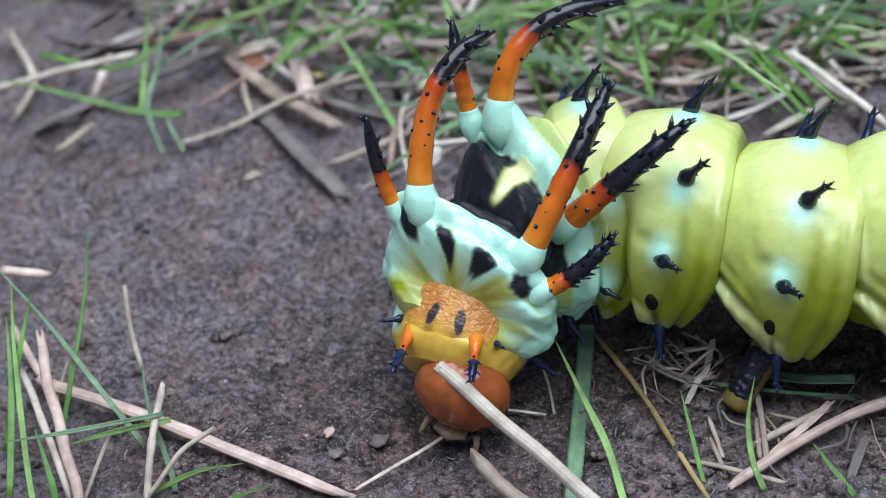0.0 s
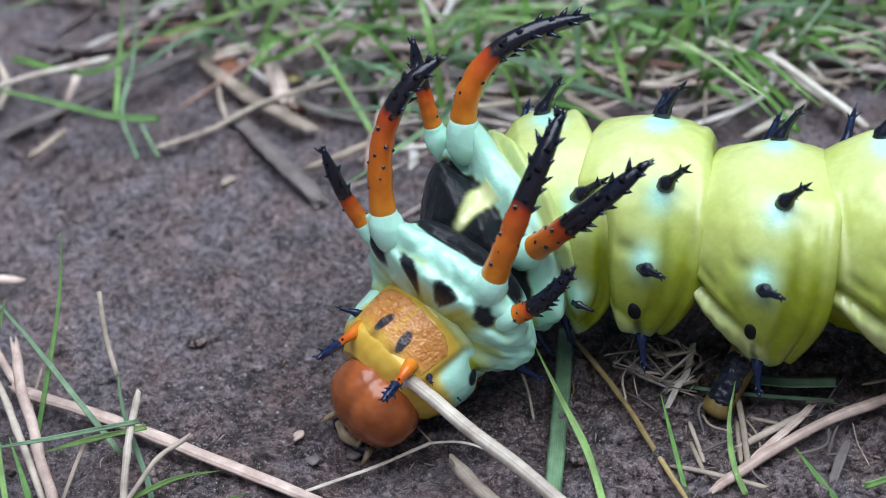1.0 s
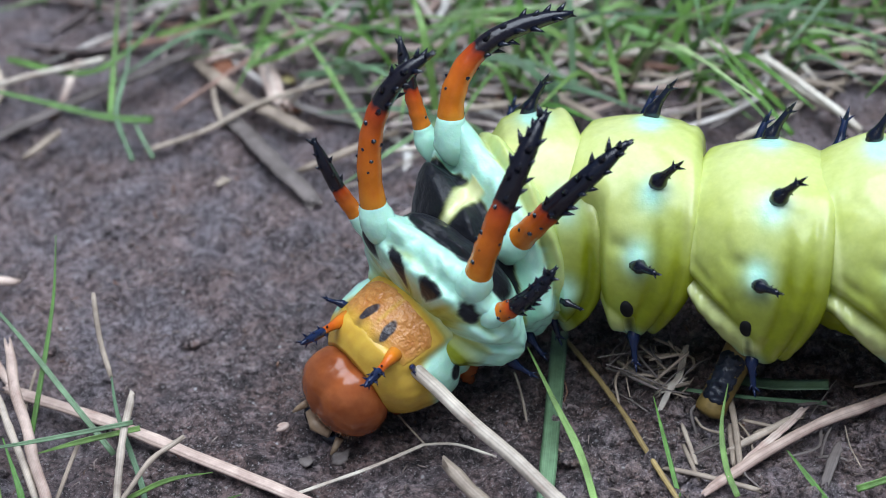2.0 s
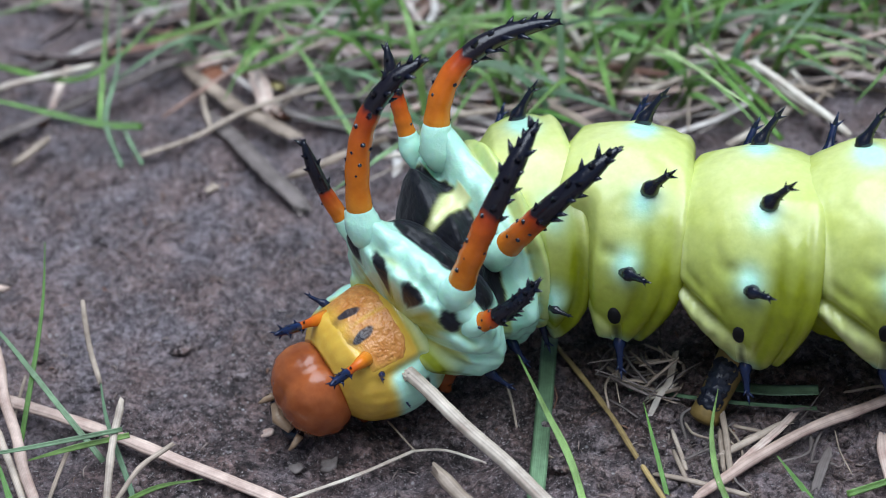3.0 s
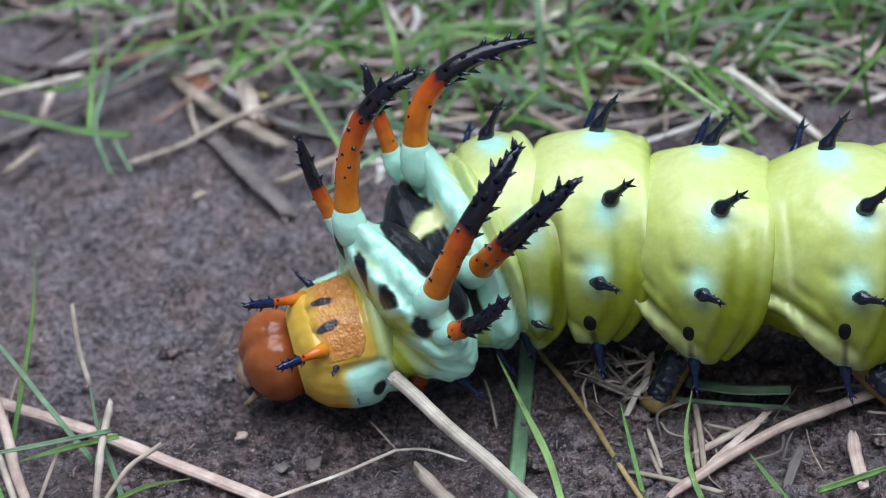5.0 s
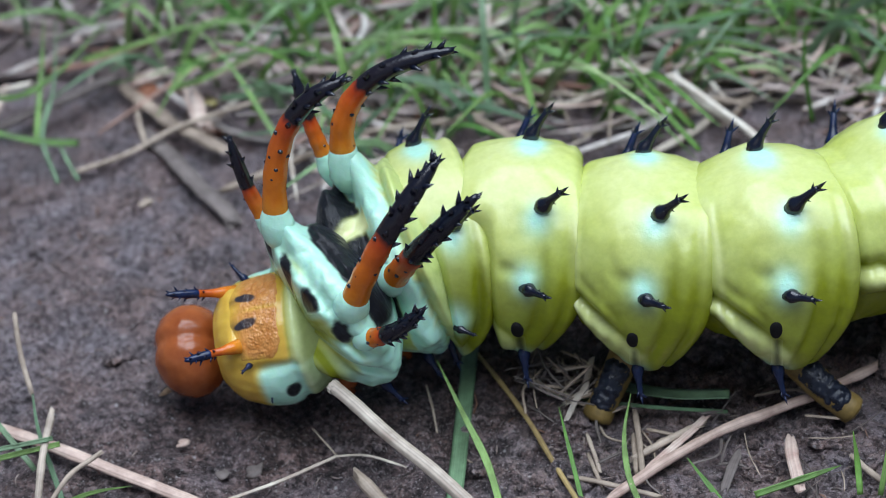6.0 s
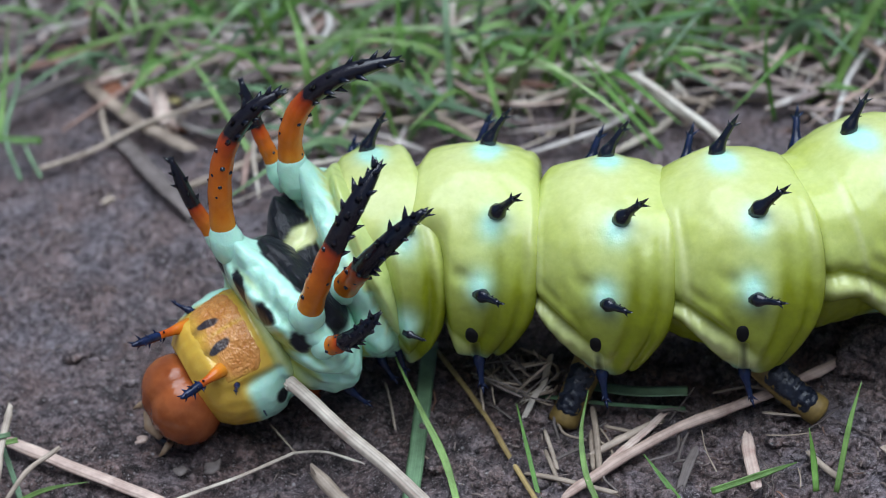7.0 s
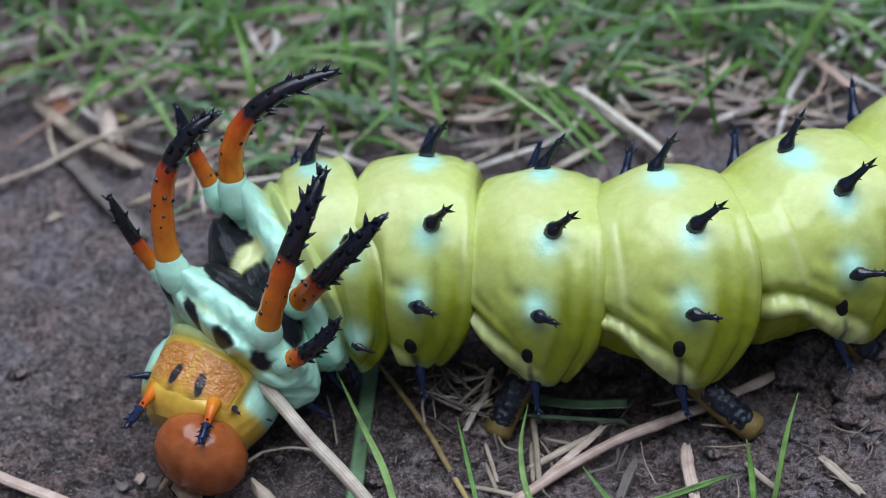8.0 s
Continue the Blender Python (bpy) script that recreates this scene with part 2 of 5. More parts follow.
def through_points(pts, steps):
    """A smooth line through a few places."""
    pts = [Vector(p) for p in pts]
    if len(pts) == 2:
        return [pts[0].lerp(pts[1], k / steps) for k in range(steps + 1)]
    ext = [pts[0] * 2 - pts[1], *pts, pts[-1] * 2 - pts[-2]]
    out = []
    for k in range(len(pts) - 1):
        a, b, c, d = ext[k : k + 4]
        for s in range(steps):
            u = s / steps
            out.append(0.5 * (2 * b + (c - a) * u + (2 * a - 5 * b + 4 * c - d) * u * u + (3 * b - a - 3 * c + d) * u**3))
    return out + [pts[-1]]


def smooth_step(a, b, x):
    u = np.clip((x - a) / (b - a), 0, 1)
    return u * u * (3 - 2 * u)


def bell(d, w):
    return np.exp(-((d / w) ** 2))


# ---- ground ----
def soil_height(x, y):
    """The lie of the soil, in mm."""
    near = 1.0 / (1.0 + (max(abs(x), abs(y - 35)) / 130) ** 4)
    p = Vector((x, y, 0.0))
    h = 0.7 * noise.noise(p * 0.055) + 0.55 * noise.noise(p * 0.17 + Vector((7, 3, 1))) * near
    lump = max(0.0, noise.noise(p * 0.42 + Vector((2, 9, 4))))
    clump = max(0.0, noise.noise(p * 0.24 + Vector((5, 1, 8))) - 0.05)
    h += near * (0.7 * lump + 1.5 * clump + 0.5 * noise.noise(p * 0.95) + 0.3 * abs(noise.noise(p * 1.7)))
    return h - 0.7


def ground_sheet():
    xs = list(np.arange(-64, 80.01, 0.5))
    ys = list(np.arange(-22, 100.01, 0.5))
    far = [6.0 * 1.6**k for k in range(1, 24)]
    xs = [xs[0] - f for f in reversed(far)] + xs + [xs[-1] + f for f in far]
    ys = [ys[0] - f for f in reversed(far)] + ys + [ys[-1] + f for f in far]
    nx, ny = len(xs), len(ys)
    verts = [(x, y, soil_height(x, y)) for y in ys for x in xs]
    faces = [(j * nx + i, j * nx + i + 1, (j + 1) * nx + i + 1, (j + 1) * nx + i) for j in range(ny - 1) for i in range(nx - 1)]
    # darker at the left front, paler at the right front and left rear
    def tone_offset(x, y):
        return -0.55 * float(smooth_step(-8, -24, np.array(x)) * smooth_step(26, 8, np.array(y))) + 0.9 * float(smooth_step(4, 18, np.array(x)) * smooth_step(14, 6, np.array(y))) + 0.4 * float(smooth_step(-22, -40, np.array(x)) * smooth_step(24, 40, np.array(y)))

    # darkest along a line beneath the caterpillar, paler away from it, with patchy variation
    dry = [0.45 if max(abs(x), abs(y)) > 140 else min(1.0, max(0.0, (math.hypot((x - min(36.0, max(-8.0, x))) * 0.8, y - 15) - 6) / 18 + tone_offset(x, y) + 0.35 * noise.noise(Vector((x * 0.06, y * 0.06, 5))))) for x, y, z in verts]
    ob = new("ground", mesh_from("ground", verts, faces, [SOIL], {"soil_paleness": dry}))
    return tagged(ob, "grey-brown bare soil with crumbs and small hollows", "ground", kind="structure")


ground_sheet()


def lump_into(shape, centre, size, seed, squash=0.7, rings=4, sides=6):
    """A rough crumb: a small uneven ball."""
    n0 = len(shape.v)
    c = Vector(centre)
    for i in range(rings + 1):
        lat = math.pi * (i / rings - 0.5)
        for j in range(sides):
            lon = 2 * math.pi * j / sides
            d = Vector((math.cos(lat) * math.cos(lon), math.cos(lat) * math.sin(lon), math.sin(lat) * squash))
            k = 0.75 + 0.55 * noise.noise(d * 1.6 + Vector((seed * 3.1, seed * 1.7, seed)))
            shape.v.append(c + d * size * k)
            shape.fibre.append(seed % 1)
    for i in range(rings):
        for j in range(sides):
            a, b = n0 + i * sides + j, n0 + i * sides + (j + 1) % sides
            shape.f.append((a, b, b + sides, a + sides))
            shape.m.append(0)


def crumbs():
    rng = random.Random(4)
    s = Shape()
    k = 0
    while k < 12000:
        x, y = rng.uniform(-52, 62), rng.uniform(-8, 70)
        if rng.random() > 0.25 + 1.6 * noise.noise(Vector((x * 0.16, y * 0.16, 2))):
            continue
        k += 1
        size = 0.10 + 0.12 * rng.random() + 0.6 * rng.random() ** 8
        if x > 4 and y < 18:
            size *= 1.5
        lump_into(s, (x, y, soil_height(x, y) - size * 0.05), size, k * 0.37)
    for k in range(900):
        x, y = rng.uniform(2, 54), rng.uniform(-8, 17)
        size = 0.3 + 0.75 * rng.random() ** 3
        lump_into(s, (x, y, soil_height(x, y) + size * 0.1), size, k * 0.71, 0.75, 8, 12)
    return tagged(new("soil_crumbs", s.mesh("soil_crumbs", [CRUMB])), "loose small grey-brown crumbs of soil", "soil", kind="stuff")


crumbs()


def soil_clod(x, y, size, seed, squash=0.7, label="rough grey-brown clod of dry soil", stuff=None):
    """A larger clod with a broken surface."""
    rings, sides = 26, 40
    verts, faces = [], []
    for i in range(rings + 1):
        lat = math.pi * (i / rings - 0.5)
        for j in range(sides):
            lon = 2 * math.pi * j / sides
            d = Vector((math.cos(lat) * math.cos(lon), math.cos(lat) * math.sin(lon), math.sin(lat)))
            o = Vector((seed, seed * 2, 1))
            k = 0.85 + 0.3 * noise.noise(d * 1.3 + o) + 0.2 * noise.noise(d * 3.5 + o) + 0.09 * noise.noise(d * 8 + o)
            verts.append(Vector((d.x, d.y, d.z * squash)) * size * k)
    for i in range(rings):
        for j in range(sides):
            a, b = i * sides + j, i * sides + (j + 1) % sides
            faces.append((a, b, b + sides, a + sides))
    ob = new("soil_clod", mesh_from("soil_clod", verts, faces, [stuff or CRUMB]))
    ob.matrix_basis = Matrix.Translation(at_mm((x, y, soil_height(x, y) + size * squash * 0.55)))
    return tagged(ob, label, "soil clod", "clods on the soil")


# ---- caterpillar ----
caterpillar = new("caterpillar")
tagged(caterpillar, "large yellow-green caterpillar with orange and black horns on soil", "caterpillar")
BASE = Vector((17.0, 15.0, 0.0))
caterpillar.matrix_basis = Matrix.Translation(at_mm(BASE))


def ring_mesh(name, front, back, radius, profile, reshape=None, paint=None, belly=0.9, ns=60, nt=150, seed=1.0, rumple=1.0, hem=None, swell=0.16):
    """One body ring about the local x axis, which points to the tail; angles run from the back towards the side that lies at -y. hem: where the rear edge runs, by angle."""
    s = np.linspace(0, 1, ns)[:, None] * np.ones((1, nt))
    th = (np.linspace(-np.pi, np.pi, nt, endpoint=False))[None, :] * np.ones((ns, 1))
    deg = np.degrees(th)
    x = -front + (front + (back if hem is None else hem(deg))) * s
    r = radius * profile(s)
    if reshape is not None:
        r = r + reshape(s, x, deg)
    wr = np.zeros_like(r)
    for i in range(ns):
        for j in range(nt):
            q = Vector((x[i, j] * 0.30, math.sin(th[i, j]) * 2.6, math.cos(th[i, j]) * 2.6 + seed))
            wr[i, j] = noise.noise(q) * swell + rumple * (noise.noise(q * 2.7) * 0.07 + (rumple - 1) * 0.05 * noise.noise(q * 5.5))
    r = r + wr
    y, z = -r * np.sin(th), r * np.cos(th)
    z = np.where(z < 0, z * belly, z)
    verts = np.stack([x, y, z], -1).reshape(-1, 3)
    faces = [(i * nt + j, (i + 1) * nt + j, (i + 1) * nt + (j + 1) % nt, i * nt + (j + 1) % nt) for i in range(ns - 1) for j in range(nt)]
    faces += [tuple(range(nt)), tuple((ns - 1) * nt + j for j in reversed(range(nt)))]
    attrs = {k: np.zeros_like(r) for k in ("pale", "olive_shade", "turquoise", "amber", "soot")}
    if paint is not None:
        attrs.update({k: np.clip(v, 0, 1) * np.ones_like(r) for k, v in paint(s, x, deg, wr).items()})
    return mesh_from(name, verts, faces, [SKIN], attrs)


def spot(x, deg, x0, deg0, wx, wdeg, wobble=None):
    """1 inside an oval of skin about x0 and deg0, 0 outside, with a soft rim."""
    d = np.sqrt(((x - x0) / wx) ** 2 + ((deg - deg0) / wdeg) ** 2)
    if wobble is not None:
        d = d + wobble * 1.5
    return 1 - smooth_step(0.8, 1.15, d)


def surface(x, deg, r, belly=0.9):
    a = radians(deg)
    z = r * math.cos(a)
    return Vector((x, -r * math.sin(a), z * (belly if z < 0 else 1)))


def scolus_mesh(name, length, seed, thick=0.42, mats=None, split=0.0, prongs=3):
    """A short forked spine on a swollen foot; it stands along +z and leans to +x."""
    rng = random.Random(seed)
    s = Shape()
    n = 9
    pts = [Vector((0.07 * length * (k / n) ** 2, 0, length * k / n)) for k in range(n + 1)]
    radii = [thick * (1.05, 1.26, 1.14, 0.84, 0.68, 0.60, 0.56, 0.53, 0.47, 0.36)[k] for k in range(n + 1)]
    s.tube([pts[0] - Vector((0, 0, 0.5)), *pts], [radii[0], *radii], 10, [1 if k / n < split else 0 for k in range(n + 1)])
    for k in range(prongs):
        a = 2 * math.pi * k / prongs + rng.uniform(-0.5, 0.5)
        at = pts[n - 1 - k % 2]
        way = Vector((math.cos(a) * 0.75 + 0.2, math.sin(a) * 0.75, 0.85))
        s.spike(at, way, length * rng.uniform(0.24, 0.32), thick * 0.34, 6)
    s.spike(pts[n], (0.15, 0.06, 1), length * 0.30, thick * 0.34, 6)
    for k in range(3):
        a = rng.uniform(0, 6.28)
        at = pts[rng.randint(3, 5)]
        s.spike(at, (math.cos(a), math.sin(a), 0.6), thick * 1.15, thick * 0.30, 5)
    return s.mesh(name, mats or [HORN_BLACK])


SCOLI = [scolus_mesh("scolus", 3.1, 1, 0.57), scolus_mesh("scolus", 3.0, 2, 0.52), scolus_mesh("scolus", 2.5, 3, 0.50), scolus_mesh("scolus", 2.9, 5, 0.52, [BLUE_BLACK])]


def along(at, way, toward=(1, 0, 0)):
    """A pose at a place in mm with its z along way and its x as near as may be to toward."""
    z = Vector(way).normalized()
    x = Vector(toward) - z * Vector(toward).dot(z)
    x.normalize()
    y = z.cross(x)
    m = Matrix((x, y, z)).transposed().to_4x4()
    return Matrix.Translation(at_mm(at)) @ m


def put_scolus(seg, which, x, deg, r, lean, lift=0.0, size=1.0):
    p = surface(x, deg, r)
    n = Vector((0, p.y, p.z)).normalized()
    ob = part("scolus", SCOLI[which], seg, "black forked spine", along(p, n * (1 - abs(lean)) + Vector((lean, 0, lift))))
    ob.scale = (size, size, size)


def spiracle_mesh():
    s = Shape()
    s.tube([(0, 0, -0.5), (0, 0, 0.05), (0, 0, 0.16), (0, 0, 0.2)], [0.52, 0.52, 0.4, 0.1], 14, 0, 1.65, up=(0, 1, 0))
    return s.mesh("spiracle", [MATTE_BLACK])


SPIRACLE = spiracle_mesh()


def even(s):
    return 1.0 + 0.0 * s


def hem_at(deg, back):
    """The rear edge of a ring: farthest back on the flank, drawn forward under the belly."""
    fine = np.linspace(-180, 180, 361)
    line = np.interp(fine, (-180, -130, -90, -40, -5, 20, 55, 80, 95, 112, 130, 180), (-4.3, -3.4, -1.9, -1.3, -0.8, -0.15, 0.0, -0.3, -0.9, -2.0, -3.4, -4.3))
    w = np.exp(-((np.arange(-30, 31) / 9.0) ** 2))
    line = np.convolve(np.pad(line, 30, mode="wrap"), w / w.sum(), mode="valid")
    return back + np.interp(deg, fine, line)


def abdomen_segment(name, radius, front, back, dx, seed, near=28, far=-39, low=70, breath=96, leg=None, short=0.95, fold=1.0, top=0.0, taper=1.3, shoulder=None, side=0.0, groove=3.3):
    """A yellow-green ring with its spines, breathing holes and, where it has one, a stumpy leg on each side."""

    def hem(deg):
        return hem_at(deg, back)

    def fold_lines(x):
        """Angles of the crease and of the lower edge of the pale fold that runs down from the front of the flank."""
        crease = np.interp(x, (-7.0, -5.0, -2.0, 0.0, 1.5), (70, 77, 93, 106, 112))
        under = np.interp(x, (-7.0, -5.5, -3.8, -1.2, 0.5), (80, 83, 100, 128, 136))
        return crease, under

    def radius_at(x, deg):
        a = np.abs(deg)
        u = x - hem(deg)
        upper = 1 - smooth_step(-10, 45, deg)
        upper = upper * smooth_step(-120, -80, deg)
        near_side = smooth_step(25, 55, deg)
        bow = np.where(x < -0.2, taper + (1.0 - taper) * upper, 0.3 + 0.7 * upper)
        r = radius + top * upper + side * near_side - bow * np.clip(np.abs(x + 0.2) / 4.8, 0, 1.25) ** 2
        if shoulder is not None:
            r = r - 2.3 * near_side * (1 - smooth_step(shoulder - 0.7, shoulder + 0.9, x))
        r = r - 0.55 * np.clip((u + 0.75) / 0.75, 0, 1) ** 2.2 - 0.14 * bell(u + 1.25, 0.35) * smooth_step(15, 50, a)
        flank = smooth_step(32, 70, a)
        # two upright grooves behind the spines, with swellings between them
        r = r - 0.25 * bell(u + groove, 0.42) * flank * (1 - 0.6 * smooth_step(95, 120, a)) + 0.14 * bell(u + groove + 1.0, 0.7) * flank + 0.16 * bell(u + groove - 1.1, 0.6) * flank - 0.20 * bell(u + 1.35, 0.3) * smooth_step(60, 90, a)
        crease, under = fold_lines(x)
        fore = fold * (1 - smooth_step(-0.6, 0.9, x))
        mid = (crease + under) / 2
        r = r + 0.30 * bell((a - mid) / np.maximum(4.0, (under - crease) * 0.5), 1.0) * fore
        r = r - 0.60 * bell(a - crease, 4.5) * fore * (1 - smooth_step(-3.2, -1.0, x)) - 0.2 * bell(a - crease, 5) * fore
        r = r + 0.09 * np.sin(x * 4.2 + a * 0.22) * bell(a - mid, 9) * fore
        r = r - 1.5 * smooth_step(0, 14, a - under) * fore
        r = r + 0.85 * bell(a - 124, 22) * bell(x - 0.9, 2.0) * fold - 1.6 * smooth_step(138, 158, a)
        r = r - 0.24 * bell(a - crease + 13, 4) * bell(x + 4.0, 0.7) * fold + 0.2 * bell(a - crease + 8, 4) * bell(x + 3.0, 0.6) * fold - 0.2 * bell(a - crease + 10, 4) * bell(x + 2.0, 0.6) * fold
        for d0, h, sx in ((near, 0.24, 0.95), (far, 0.24, -1.0), (low, 0.36, -0.2), (-low, 0.3, -1)):
            r = r + h * bell(deg - d0, 8) * bell(x - dx - sx, 1.1)
        r = r - 0.30 * bell(a - low + 9, 4) * bell(x - dx + 1.6, 0.7) - 0.14 * bell(a - 55, 7) * bell(x - dx + 2.6, 0.5)
        r = r - 0.9 * (1 - smooth_step(0, 1.3, x + front))
        return r + 0.05 * bell(x + 5.2, 0.28) * smooth_step(5, 30, deg) - 0.07 * bell(x + 4.7, 0.25) * smooth_step(5, 30, deg)

    def reshape(s, x, deg):
        return radius_at(x, deg) - radius

    def paint(s, x, deg, wr):
        a = np.abs(deg)
        u = x - hem(deg)
        t = sum(1.1 * bell(np.sqrt(((x - dx - sx) / 1.25) ** 2 + ((deg - d0 - sh) / 10.0) ** 2) + wr, 0.85) for d0, sh, sx in ((near, 5, 0.7), (far, 15, -0.7), (far, 24, -0.5), (low, -4, -0.1), (-low, 3, -1)))
        crease, under = fold_lines(x)
        fore = 1 - smooth_step(-0.4, 1.0, x)
        t = t + 0.9 * bell(a - 124, 7) * bell(x - dx + 1.3, 1.2)
        in_fold = smooth_step(-3, 3, a - crease) * (1 - smooth_step(-3, 3, a - under))
        # the paler back takes sky sheen into the colour, beside the pale fold
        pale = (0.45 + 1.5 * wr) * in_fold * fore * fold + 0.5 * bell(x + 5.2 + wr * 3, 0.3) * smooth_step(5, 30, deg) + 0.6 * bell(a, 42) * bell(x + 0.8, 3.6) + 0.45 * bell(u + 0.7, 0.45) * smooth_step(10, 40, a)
        # grooves and creases; then shade painted onto lower flanks and belly under the fold
        olive_shade = 0.32 * bell(u + groove - 0.1, 0.55) * smooth_step(30, 75, a) + 0.2 * bell(u + 1.5, 0.4) * smooth_step(40, 80, a) + 0.6 * bell(a - crease + wr * 20, 4) * fore * (1 - smooth_step(-2.8, -1.2, x))
        olive_shade = olive_shade + 0.70 * smooth_step(25, 90, a) + 0.34 * smooth_step(-4.6, -2.2, u) * smooth_step(10, 60, a) + 0.5 * smooth_step(4, 18, a - under)
        olive_shade = olive_shade * (1 - 0.85 * in_fold * fore)
        soot = 0.75 * bell(x - dx + 1.0, 0.30) * smooth_step(breath + 5, breath + 9, a) * (1 - smooth_step(122, 128, a))
        return {"turquoise": t, "pale": pale, "olive_shade": olive_shade, "soot": soot}

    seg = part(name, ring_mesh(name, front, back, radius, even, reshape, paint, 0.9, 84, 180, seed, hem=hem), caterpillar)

    def out_to(x, deg):
        return float(radius_at(np.array([[x]]), np.array([[float(deg)]]))[0, 0])

    for which, x, deg, lean, lift, size in (
        (0, dx + 0.95, near, 0.50, 0.30, 1.0),
        (0, dx - 1.0, far + 9, 0.42, 0.2, 0.95),
        (2, dx, low, 0.48, 0.03, short),
        (3, dx - 0.9, 122, 0.08, -0.5, 0.85),
        (3, dx - 2.9, -low + 2, 0.25, 0.45, 1.1),
        (3, dx - 0.9, -122, 0.08, -0.5, 0.85),
    ):
        put_scolus(seg, which, x, deg, out_to(x, deg) - 0.1, lean, lift, size)
    for way in (breath, -breath):
        p = surface(dx - 1.05, way, out_to(dx - 1.05, way) - 0.02)
        part("spiracle", SPIRACLE, seg, "black oval breathing hole", along(p, (0, p.y, p.z)))
    if leg:
        proleg(seg, leg)
        mirror = tuple(Vector((v[0], -v[1], v[2])) for v in leg)
        proleg(seg, mirror)
    return seg


def proleg(seg, places):
    """A stumpy leg: soft amber stem, black rough plates along its outside and an amber sole."""
    root, knee, foot = (Vector(p) for p in places)
    line = through_points([root, knee, foot], 7)
    n = len(line) - 1
    radii = [1.4 - 0.25 * k / n + 0.14 * float(bell(k / n - 0.93, 0.1)) for k in range(n + 1)]
    s = Shape()
    s.tube([*line, foot + (foot - knee).normalized() * 0.3], [*radii, radii[-1] * 0.5], 20, 0, 0.9)
    part("proleg", s.mesh("proleg", [FOOT_AMBER]), seg, "amber stumpy leg")
    out = Vector((0, math.copysign(1, root.y), 0))
    rng = random.Random(9)
    s_at = []
    s = Shape()
    turns = [-1.25 + 2.5 * j / 18 for j in range(19)]
    ks = [2.5 + (n - 4.3) * i / 30 for i in range(31)]
    for i, kf in enumerate(ks):
        k = int(kf)
        p = line[k].lerp(line[k + 1], kf - k)
        d = (line[k + 1] - line[k]).normalized()
        lift = (out * 0.55 + Vector((0, 0, 0.8)) - d * (out * 0.55 + Vector((0, 0, 0.8))).dot(d)).normalized()
        side = d.cross(lift).normalized()
        ends = min(1.0, 0.35 + i * 0.2, 0.35 + (30 - i) * 0.2)
        for j, a in enumerate(turns):
            w = lift * math.cos(a * ends) + side * math.sin(a * ends)
            rim = min(1.0, j / 3, (18 - j) / 3, i / 3, (30 - i) / 3)
            rough = 0.22 * noise.noise(Vector((i * 0.33, j * 0.4, 3))) + 0.14 * noise.noise(Vector((i * 0.9, j * 0.8, 7)))
            s.v.append(p + w * (radii[k] * 0.93 - 0.12 + rim * (0.26 + rough)))
            s.fibre.append(0)
            if rng.random() < 0.12 and rim == 1:
                s_at.append((p + w * radii[k] * 1.05, w + d * rng.uniform(-0.5, 0.8)))
    for i in range(30):
        for j in range(18):
            a = i * 19 + j
            s.f.append((a, a + 1, a + 20, a + 19))
            s.m.append(0)
    for at, way in s_at:
        s.spike(at, way, 0.3, 0.05, 4)
    part("leg_plate", s.mesh("leg_plate", [LEG_BLACK]), seg, "bristly glossy black leg plate")


def true_leg(seg, root, foot):
    s = Shape()
    root, foot = Vector(root), Vector(foot)
    mid = root.lerp(foot, 0.5) + Vector((-0.5, 0, 0.2))
    line = through_points([root, mid, foot], 6)
    n = len(line) - 1
    s.tube(line, [0.95 * (1 - 0.72 * k / n) + 0.12 * (k % 4 == 0) for k in range(n + 1)], 12)
    s.spike(foot, (-0.6, 0, -1), 0.6, 0.2)
    part("leg", s.mesh("leg", [HEAD_BROWN]), seg, "short reddish-brown jointed leg")


